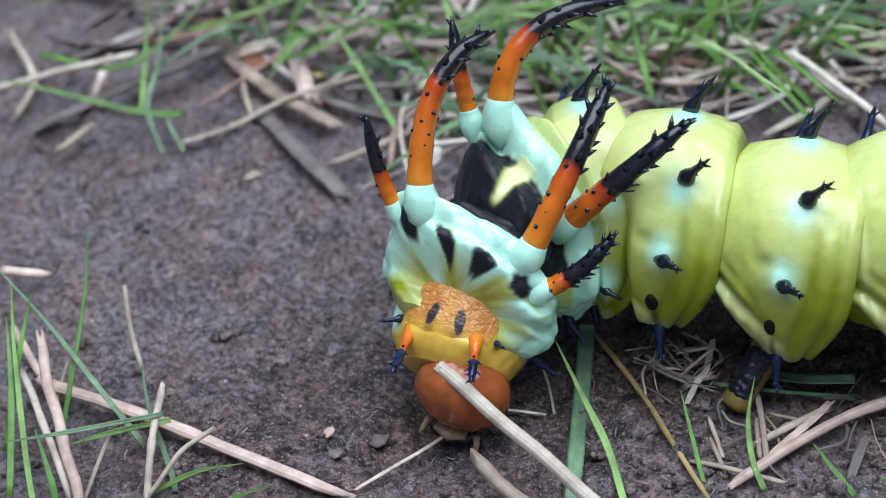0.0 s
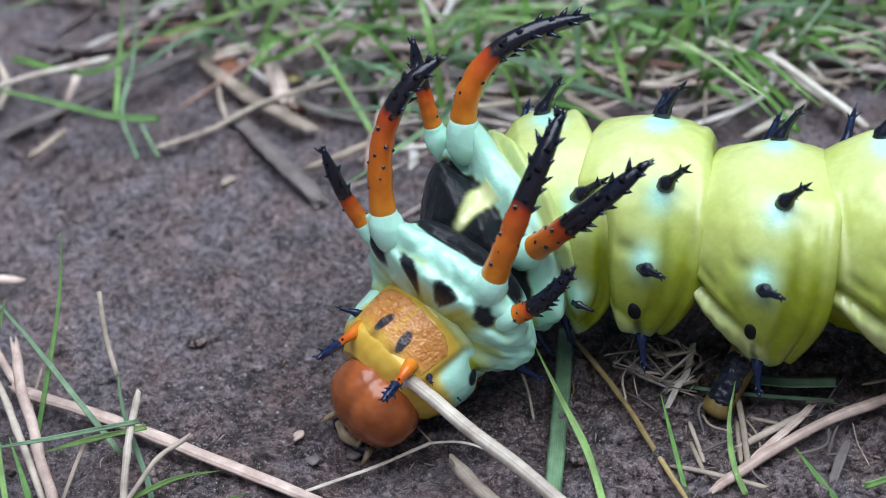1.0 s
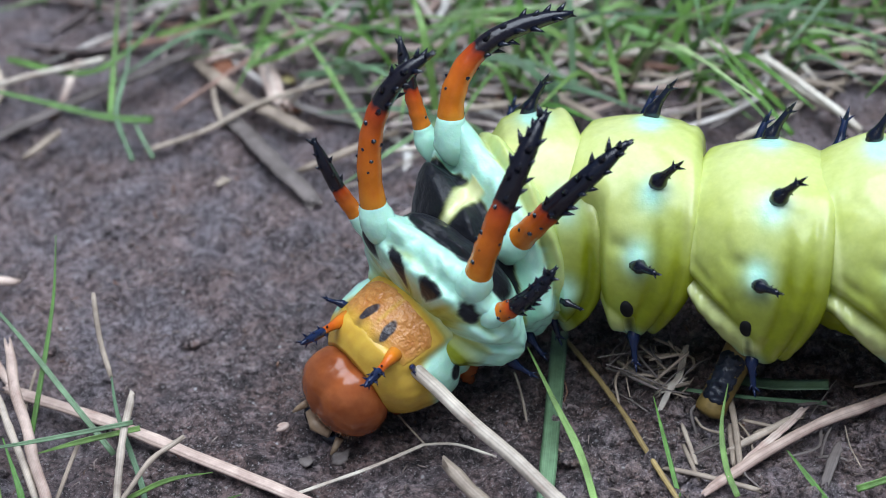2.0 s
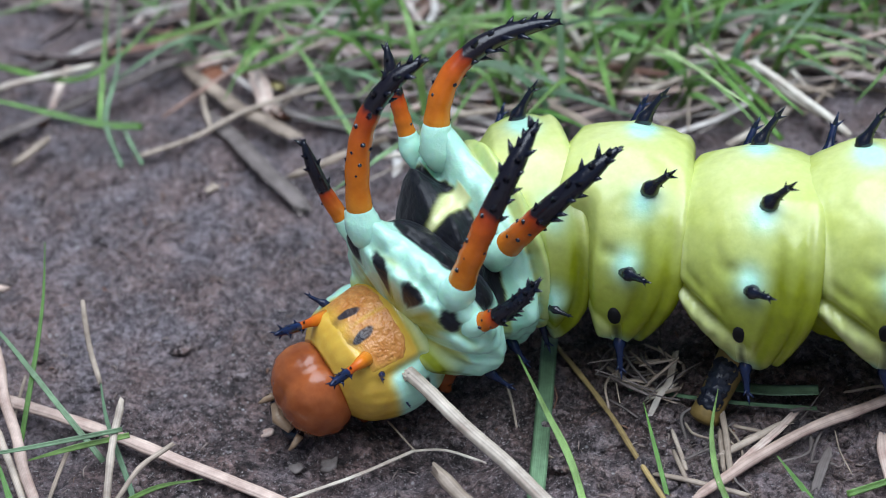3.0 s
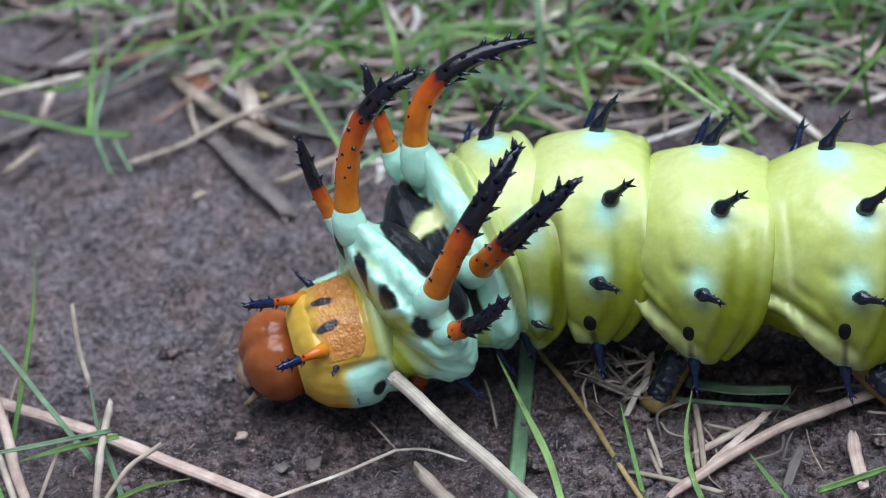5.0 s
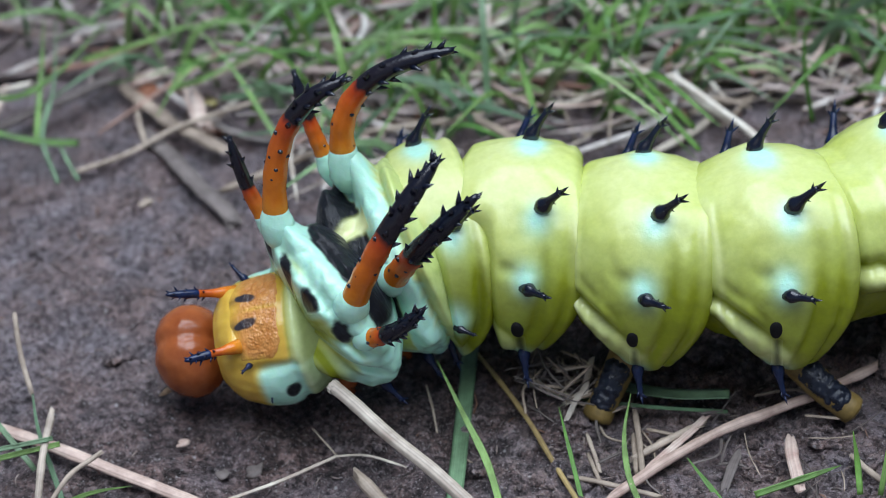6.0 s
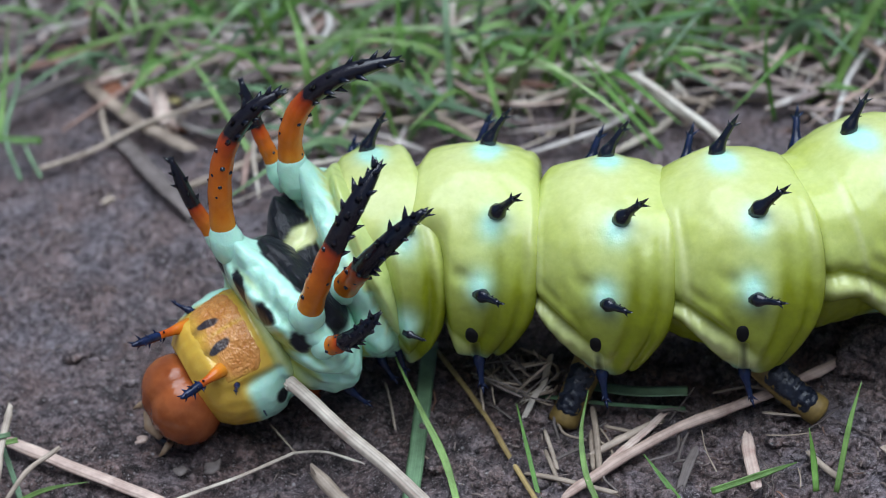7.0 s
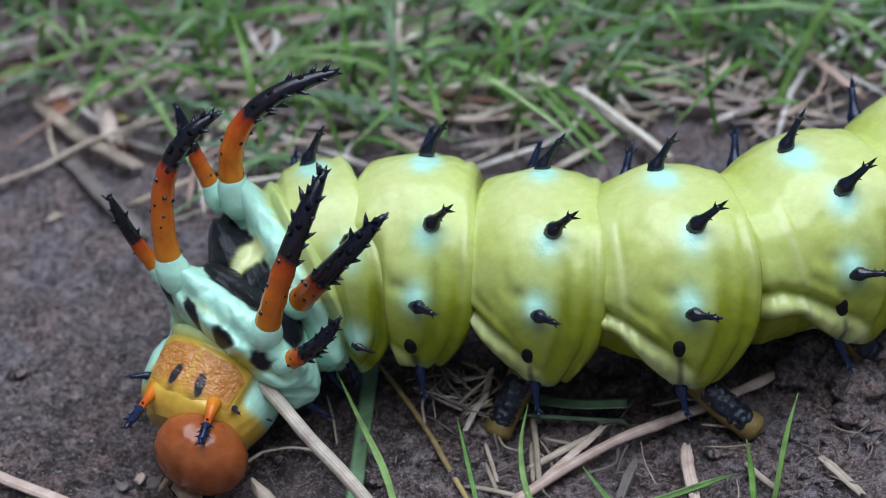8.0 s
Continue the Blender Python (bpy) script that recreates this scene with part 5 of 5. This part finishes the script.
def thatch():
    """Dead stalks: the foremost are things of their own, the tangle behind them is one mass."""
    rng = random.Random(11)
    s = Shape()
    made = single = 0
    while made < 3300:
        x, y = rng.uniform(-75, 100), rng.uniform(38, 135)
        if rng.random() > where_lawn(x, y) + (0.02 if x > -12 else -0.06):
            continue
        made += 1
        a = rng.gauss(0.1, 0.75)
        length = rng.uniform(4, 20)
        z = soil_height(x, y) + rng.uniform(0.2, 3.0)
        d = Vector((math.cos(a), math.sin(a), rng.gauss(0, 0.1)))
        bend = Vector((-d.y, d.x, rng.uniform(-0.3, 0.3))) * rng.gauss(0, 0.14) * length
        p = Vector((x, y, z))
        r = 0.12 + 0.42 * rng.random() ** 2
        own = single < 130 and y < 62 and abs(x - 5) < 45
        into = Shape() if own else s
        into.tube(through_points([p - d * length / 2, p + bend, p + d * length / 2], 3), [r * 0.7, r, r, r, r, r, r * 0.5], 6, 0, rng.uniform(0.35, 0.9), seed=made * 1.7)
        if own:
            single += 1
            mat, words = ((STRAW_TAN, "tan"), (STRAW_PALE, "bleached"), (STRAW_GREY, "grey-brown"), (STRAW_TAN, "tan"), (STRAW_PINK, "pinkish"))[single % 5]
            tagged(new("dry_straw", into.mesh("dry_straw", [mat])), f"{words} dead grass stalk in the thatch behind", "straw", "dead stalks in the thatch")
    return tagged(new("thatch", s.mesh("thatch", [THATCH])), "tangled dead grass stalks and thatch", "thatch", kind="stuff")


def lawn():
    """Green blades: the foremost are things of their own, the sward behind them is one mass."""
    rng = random.Random(12)
    s = Shape()
    made = single = 0
    while made < 2500:
        x, y = rng.uniform(-80, 105), rng.uniform(44, 150)
        if rng.random() > where_lawn(x, y) - 0.08:
            continue
        made += 1
        a = rng.uniform(0, 6.28)
        h = rng.uniform(2.5, 11) + 8 * rng.random() ** 4
        reach = rng.uniform(0.5, 2.6) * h
        d = Vector((math.cos(a), math.sin(a) * 0.6, 0))
        p = Vector((x, y, soil_height(x, y) - 0.3))
        own = single < 130 and y < 66 and abs(x - 5) < 45
        into = Shape() if own else s
        blade_into(into, [p, p + d * reach * 0.35 + Vector((0, 0, h * 0.7)), p + d * reach + Vector((0, 0, h * rng.uniform(0.45, 1.0)))][::-1], rng.uniform(0.2, 0.46), 0, made * 1.9, 4)
        if own:
            single += 1
            words = ("bright green", "fresh green", "blue-green")[single % 3]
            tagged(new("grass_blade", into.mesh("grass_blade", [GREENS[single % 3]])), f"{words} grass blade at the lawn's edge", "grass blade", "blades at the lawn's edge")
    return tagged(new("grass", s.mesh("grass", [LAWN])), "short green lawn grass behind bare soil", "grass", kind="stuff")


thatch()
lawn()


def litter():
    """Small chaff and fibres on the bare soil."""
    rng = random.Random(15)
    s = Shape()
    for k in range(900):
        x, y = rng.uniform(-50, 60), rng.uniform(-6, 62)
        if k % 4 == 0:
            x, y = rng.uniform(4, 46), rng.uniform(-4, 18)
        a = rng.uniform(0, 6.28)
        length = rng.uniform(0.3, 1.3) if k % 7 else rng.uniform(1.5, 5)
        d = Vector((math.cos(a), math.sin(a), rng.gauss(0, 0.15)))
        bend = Vector((-d.y, d.x, 0)) * rng.gauss(0, 0.16) * length
        p = Vector((x, y, soil_height(x, y) + 0.2))
        r = rng.uniform(0.03, 0.07) if k % 7 == 0 else rng.uniform(0.03, 0.10)
        s.tube(through_points([p, p + d * length * 0.5 + bend + Vector((0, 0, rng.uniform(0, 0.25))), p + d * length], 2), [r * 0.6, r, r, r, r * 0.5], 5, 0, rng.uniform(0.35, 0.7), seed=k * 1.1)
    return tagged(new("chaff", s.mesh("chaff", [CHAFF])), "small bits of dry chaff on soil", "chaff", kind="stuff")


litter()

# clods and chips
for cx, cy, size, seed, squash in ((39.8, 12.0, 3.2, 1.0, 0.7), (43.6, 12.2, 3.4, 2.0, 0.6), (42.6, 8.6, 2.6, 13.0, 0.55), (46.5, 9.4, 3.0, 14.0, 0.5), (37.4, 11.0, 1.6, 3.0, 0.8), (48.5, 14.5, 3.4, 4.0, 0.7), (50.0, 5.0, 3.0, 11.0, 0.5), (43.0, 5.6, 1.6, 12.0, 0.5), (-27.8, 23.2, 0.9, 5.0, 0.7), (2.8, 4.2, 0.9, 6.0, 0.8), (41.5, 6.0, 1.6, 8.0, 0.6), (30.0, 4.0, 1.0, 9.0, 0.6)):
    soil_clod(cx, cy, size, seed, squash)


def wood_chip(x, y, size, seed, mat, label, turn=0.0):
    """A small broken flake with an uneven rim."""
    sides = 14
    s = Shape()
    rim = [size * (0.75 + 0.5 * noise.noise(Vector((math.cos(j * 0.449) * 1.3, math.sin(j * 0.449) * 1.3, seed)))) for j in range(sides)]
    for z, k in ((-0.12, 0.85), (0.0, 1.0), (0.16, 0.92), (0.24, 0.55)):
        for j in range(sides):
            a = j * 2 * math.pi / sides
            p = Vector((math.cos(a) * rim[j] * k, math.sin(a) * rim[j] * k * 0.7, size * (z + 0.18 * noise.noise(Vector((math.cos(a), math.sin(a), seed + z))))))
            s.v.append(p)
            s.fibre.append(math.sin(a))
    for i in range(3):
        for j in range(sides):
            a, b = i * sides + j, i * sides + (j + 1) % sides
            s.f.append((a, b, b + sides, a + sides))
            s.m.append(0)
    s.f += [tuple(reversed(range(sides))), tuple(3 * sides + j for j in range(sides))]
    s.m += [0, 0]
    ob = new("wood_chip", s.mesh("wood_chip", [mat]))
    ob.matrix_basis = Matrix.Translation(at_mm((x, y, soil_height(x, y) + 0.25 * size))) @ pose(0, 0, 0, 8, -6, turn)
    return tagged(ob, label, "wood chip", "chips on the soil")


LEAF_BITS = (
    (-26.0, 62.5, 1.6, 30, RUST, "rusty brown scrap of dead leaf"),
    (-19.5, 55.8, 1.5, -40, RUST, "rusty brown scrap of dead leaf"),
    (-42.5, 58.6, 1.4, 70, RUST, "rusty brown scrap of dead leaf"),
    (-19.3, 59.2, 1.3, 10, YELLOWED, "yellowed scrap of leaf in the thatch"),
)
LOOSE_CHIP = wood_chip(-20.7, 11.1, 0.8, 1.0, STRAW_PINK, "pale pinkish crumb of wood on soil", 20)
FLAT_CHIP = wood_chip(-15.2, 7.1, 1.15, 2.0, STRAW_GREY, "flat grey-brown chip on soil", 30)
wood_chip(-18.0, 7.3, 0.95, 3.0, STRAW_GREY, "flat grey-brown chip on soil", -20)
for lx, ly, size, turn, mat, words in LEAF_BITS:
    wood_chip(lx, ly, size, lx * 0.37, mat, words, turn)
wood_chip(-25.7, 44.0, 0.9, 4.0, STRAW_TAN, "small tan chip on soil", 15)


# ---- what moves ----
def key(ob, rows, base=BASE):
    """Rows of seconds, place in mm and turn in degrees."""
    walk(ob, [(t, pose((x - base.x) * MM, (y - base.y) * MM, (z - base.z) * MM, rx, ry, rz)) for t, x, y, z, rx, ry, rz in rows])


def motions():
    HEAD = [
        (0, -7.39, 8.52, 4.20, 12.8, -26.8, 59.8), (0.5, -8.69, 7.66, 4.20, 23.4, -32.5, 49.0), (1, -12.63, 8.58, 4.20, 24.1, -16.8, 33.9),
        (1.5, -13.76, 9.78, 4.20, 21.8, -15.6, 33.7), (3, -16.10, 10.80, 4.81, 22.4, -8.1, 26.4), (3.5, -16.59, 12.82, 5.20, 23.3, -7.7, 19.9),
        (4, -16.64, 13.29, 5.20, 22.1, -9.1, 19.1), (5.5, -18.91, 16.17, 5.20, 28.5, -3.0, 1.1), (6, -19.96, 16.75, 5.20, 28.2, -7.7, -4.6),
        (6.5, -18.38, 15.26, 5.20, 27.1, -11.4, 1.6), (7, -17.38, 11.01, 4.20, 26.1, -11.8, 20.6), (7.5, -15.45, 7.68, 4.20, 25.3, -16.3, 33.0),
        (8, -10.93, 5.27, 4.20, 15.2, -25.0, 52.5)]
    NECK = [
        (0, -7.05, 12.73, 6.53, 12.8, -26.8, 59.8), (0.5, -7.24, 12.42, 6.31, 23.4, -32.5, 49.0), (1, -9.55, 12.00, 5.99, 24.1, -16.8, 33.9),
        (1.5, -9.86, 12.44, 6.36, 21.8, -15.6, 33.7), (3, -11.35, 12.94, 6.19, 22.4, -8.1, 26.4), (3.5, -11.61, 13.76, 6.73, 23.3, -7.7, 19.9),
        (4, -11.43, 13.93, 6.62, 22.1, -9.1, 19.1), (5.5, -12.71, 14.75, 6.61, 28.5, -3.0, 1.1), (6, -13.05, 15.16, 7.12, 28.2, -7.7, -4.6),
        (6.5, -12.62, 14.99, 7.39, 27.1, -11.4, 1.6), (7, -12.82, 13.12, 6.20, 26.1, -11.8, 20.6), (7.5, -12.28, 12.03, 5.71, 25.3, -16.3, 33.0),
        (8, -10.17, 11.19, 5.21, 15.2, -25.0, 52.5)]
    MESO = [
        (0, -6.08, 14.13, 9.98, 16.4, -2.6, 55.2), (0.5, -5.87, 13.91, 9.43, 19.7, -15.0, 53.3), (1, -5.90, 13.96, 9.51, 17.7, -20.7, 43.9),
        (1.5, -5.68, 14.22, 10.22, 16.5, -23.5, 39.9), (3, -6.46, 14.20, 10.13, 18.2, -20.9, 36.9), (3.5, -6.67, 14.48, 10.36, 17.5, -16.6, 40.1),
        (4, -6.41, 14.49, 10.49, 18.6, -21.1, 33.5), (5.5, -6.79, 14.26, 10.01, 21.1, -18.9, 27.9), (6, -7.41, 14.66, 10.41, 21.5, -20.0, 24.3),
        (6.5, -7.43, 14.91, 10.43, 19.9, -22.4, 22.2), (7, -7.70, 14.28, 9.37, 21.2, -24.1, 27.7), (7.5, -7.56, 14.25, 8.97, 21.6, -25.7, 30.6),
        (8, -6.99, 14.22, 8.39, 18.4, -24.8, 37.4)]
    META = [
        (0, -1.08, 19.56, 11.27, 18.9, 2.1, 27.0), (0.5, -1.81, 19.51, 11.25, 32.2, -3.2, 29.2), (1, -1.92, 19.21, 10.85, 27.4, -5.7, 22.5),
        (1.5, -1.91, 19.17, 10.79, 19.6, -5.5, 21.1), (3, -2.57, 19.05, 10.74, 19.6, -3.0, 23.0), (3.5, -2.18, 19.37, 11.13, 22.2, -5.6, 21.8),
        (4, -2.09, 19.12, 10.73, 18.0, -7.8, 19.9), (5.5, -2.16, 18.81, 10.30, 25.6, -11.7, 13.5), (6, -2.57, 19.04, 10.49, 24.4, -15.0, 8.5),
        (6.5, -2.76, 19.16, 10.54, 23.7, -17.3, 6.2), (7, -3.20, 18.79, 9.98, 27.6, -16.7, 7.7), (7.5, -3.54, 18.70, 9.75, 27.9, -15.3, 12.0),
        (8, -3.23, 18.78, 9.68, 27.2, -14.8, 16.5)]
    FIRST = [
        (0, 4.89, 22.31, 10.60, 10.1, 1.2, -1.0), (0.5, 4.55, 21.69, 10.25, 11.0, 0.4, -0.1), (1, 3.91, 21.55, 10.22, 8.8, -0.4, 0.7),
        (1.5, 3.59, 21.89, 10.47, 9.1, -0.5, 1.5), (3, 3.36, 21.83, 10.39, 9.1, -0.5, 1.4), (3.5, 3.47, 21.96, 10.54, 9.1, -0.1, 0.9),
        (4, 3.24, 21.63, 10.43, 10.4, -0.6, 1.9), (5.5, 2.64, 20.56, 10.29, 10.8, -3.4, 5.5), (6, 1.95, 20.72, 10.42, 10.0, -3.1, 3.2),
        (6.5, 1.38, 20.66, 10.47, 9.4, -0.9, 2.2), (7, 1.15, 19.95, 10.08, 8.6, -0.5, 3.8), (7.5, 1.22, 19.90, 10.15, 9.9, -2.4, 4.0),
        (8, 1.61, 20.08, 10.30, 10.4, -2.8, 5.1)]
    SECOND = [
        (0, 10.77, 19.11, 10.83, 0.7, -2.1, -21.7), (0.5, 10.56, 18.73, 10.48, 1.2, -2.6, -20.5), (1, 10.40, 18.97, 10.58, 1.0, -1.9, -17.9),
        (1.5, 10.27, 19.24, 10.73, -0.1, -2.2, -16.2), (3, 10.05, 19.30, 10.57, -0.3, 0.6, -16.4), (3.5, 10.09, 19.37, 10.66, -0.5, 0.2, -16.9),
        (4, 9.81, 19.19, 10.57, 0.8, -1.4, -15.9), (5.5, 8.89, 19.39, 10.61, 4.1, -3.7, -11.6), (6, 8.39, 19.28, 10.58, 2.7, -0.2, -12.1),
        (6.5, 7.99, 19.01, 10.52, 2.0, 0.7, -13.8), (7, 8.18, 18.54, 10.32, 2.9, -0.5, -13.0), (7.5, 8.13, 18.44, 10.33, 2.7, -1.5, -13.6),
        (8, 8.31, 18.67, 10.53, 3.4, -2.4, -14.6)]
    THIRD = [
        (0, 20.43, 14.91, 10.65, 1.1, -1.9, -21.2), (0.5, 20.17, 14.64, 10.47, 1.5, -2.3, -20.6), (1, 20.01, 14.94, 10.65, 1.0, -2.3, -18.5),
        (1.5, 19.95, 15.29, 10.82, -0.1, -1.8, -17.3), (3, 20.14, 15.31, 10.73, -0.4, -2.9, -16.1), (3.5, 19.98, 15.52, 10.77, 0.1, -2.7, -16.5),
        (4, 19.65, 15.67, 10.74, 2.0, -3.4, -16.5), (5.5, 18.08, 16.53, 10.82, 3.3, 0.4, -13.5), (6, 18.26, 16.16, 10.80, 2.5, -0.1, -11.4),
        (6.5, 18.45, 15.85, 10.78, 2.7, -1.2, -11.3), (7, 18.64, 15.47, 10.58, 2.9, -1.0, -11.4), (7.5, 18.47, 15.43, 10.57, 2.8, -1.0, -12.0),
        (8, 18.35, 15.57, 10.67, 2.8, -0.9, -13.0)]
    FOURTH = [
        (0, 28.97, 13.63, 10.94, 2.3, -0.4, -1.1), (3, 28.97, 13.63, 10.94, 2.3, -0.4, -1.1), (3.5, 28.93, 13.64, 10.92, 2.3, -0.4, -1.1),
        (4, 28.71, 13.70, 10.91, 2.4, -0.4, -1.1), (5.5, 28.27, 14.24, 11.00, 1.9, -0.2, -2.4), (6, 28.04, 14.42, 11.12, 1.6, -0.7, -1.1),
        (6.5, 28.34, 14.41, 11.20, 2.1, -2.5, 0.6), (7, 28.43, 13.86, 10.92, 2.1, -0.8, 0.8), (7.5, 28.44, 13.59, 10.85, 2.0, -0.8, 0.9),
        (8, 28.31, 13.43, 10.82, 1.3, 0.7, 1.0)]
    FIFTH = [
        (0, 40.07, 17.18, 11.29, 0.3, 1.0, 14.2), (6.5, 40.07, 17.18, 11.29, 0.3, 1.0, 14.2), (7, 40.44, 16.62, 11.02, 1.7, -0.2, 14.8),
        (7.5, 40.39, 16.23, 10.93, 1.5, 0.8, 14.4), (8, 40.49, 16.12, 11.00, 2.6, -1.2, 15.3)]
    STRAW = [
        (0, -8.89, 7.87, 7.50, 0, 9.9, -50.3), (0.5, -8.96, 7.48, 7.50, 0, 10.5, -48.9), (1, -9.69, 7.17, 7.50, 0, 10.7, -47.5),
        (1.5, -9.12, 7.83, 7.50, 0, 10.5, -49.7), (3, -8.31, 8.70, 7.50, 0, 10.8, -52.1), (3.5, -8.13, 8.50, 7.50, 0, 11.1, -51.3),
        (4, -8.07, 8.48, 7.50, 0, 11.0, -50.8), (5.5, -8.07, 8.19, 7.50, 0, 10.8, -51.1), (6, -8.10, 8.07, 7.50, 0, 11.2, -49.4),
        (6.5, -8.21, 8.21, 7.50, 0, 11.1, -49.6), (7, -8.13, 8.04, 7.50, 0, 10.9, -50.2), (7.5, -7.70, 8.11, 7.50, 0, 11.5, -49.3),
        (8, -5.61, 9.32, 7.50, 0, 12.0, -56.7)]
    for ob, rows in ((HEAD_PART, HEAD), (T1, NECK), (T2, MESO), (T3, META), (A1, FIRST), (A2, SECOND), (A3, THIRD), (A4, FOURTH), (A5, FIFTH)):
        key(ob, rows)
    key(FRONT_STRAW, STRAW, Vector((0, 0, 0)))
    # bits that the head pushes aside
    CHIP = [(0, -18.41, 9.35, 0.3, 8, -6, 60), (0.5, -18.56, 9.42, 0.3, 8, -6, 60), (1, -19.06, 9.8, 0.3, 8, -6, 48), (1.5, -19.56, 10.63, 0.4, 8, -6, 35), (3, -20.17, 11.1, 0.4, 8, -6, 22), (4, -21.1, 11.1, 0.3, 8, -6, 20), (7, -21.2, 11.0, 0.3, 8, -6, 20), (7.5, -20.8, 10.5, 0.3, 8, -6, 35), (7.8, -16.6, 7.42, 0.3, 8, -6, 70), (8, -16.46, 7.5, 0.3, 8, -6, 72)]
    FLAT = [(0, -14.4, 7.9, 0.1, 8, -6, 10), (0.5, -14.1, 8.0, 0.1, 8, -6, 10), (1, -14.6, 7.4, 0.0, 8, -6, 20), (3, -15.3, 7.0, 0.0, 8, -6, 30), (8, -15.3, 7.0, 0.0, 8, -6, 30)]
    STALK = [(0, -6.62, 9.07, 0, 0, 0, 15), (0.3, -6.8, 7.7, 0, 0, 0, 4), (0.5, -7.0, 6.9, 0, 0, 0, 1), (1, -8.41, 6.8, 0, 0, 0, 0), (7.2, -8.42, 6.86, 0, 0, 0, 0), (7.5, -8.6, 6.6, 0, 0, 0, 1), (7.8, -6.7, 8.1, 0, 0, 0, 9), (8, -6.2, 8.35, 0, 0, 0, 10)]
    for ob, rows in ((LOOSE_CHIP, CHIP), (FLAT_CHIP, FLAT), (LOOSE_STRAW, STALK)):
        key(ob, rows, Vector((0, 0, 0)))


motions()
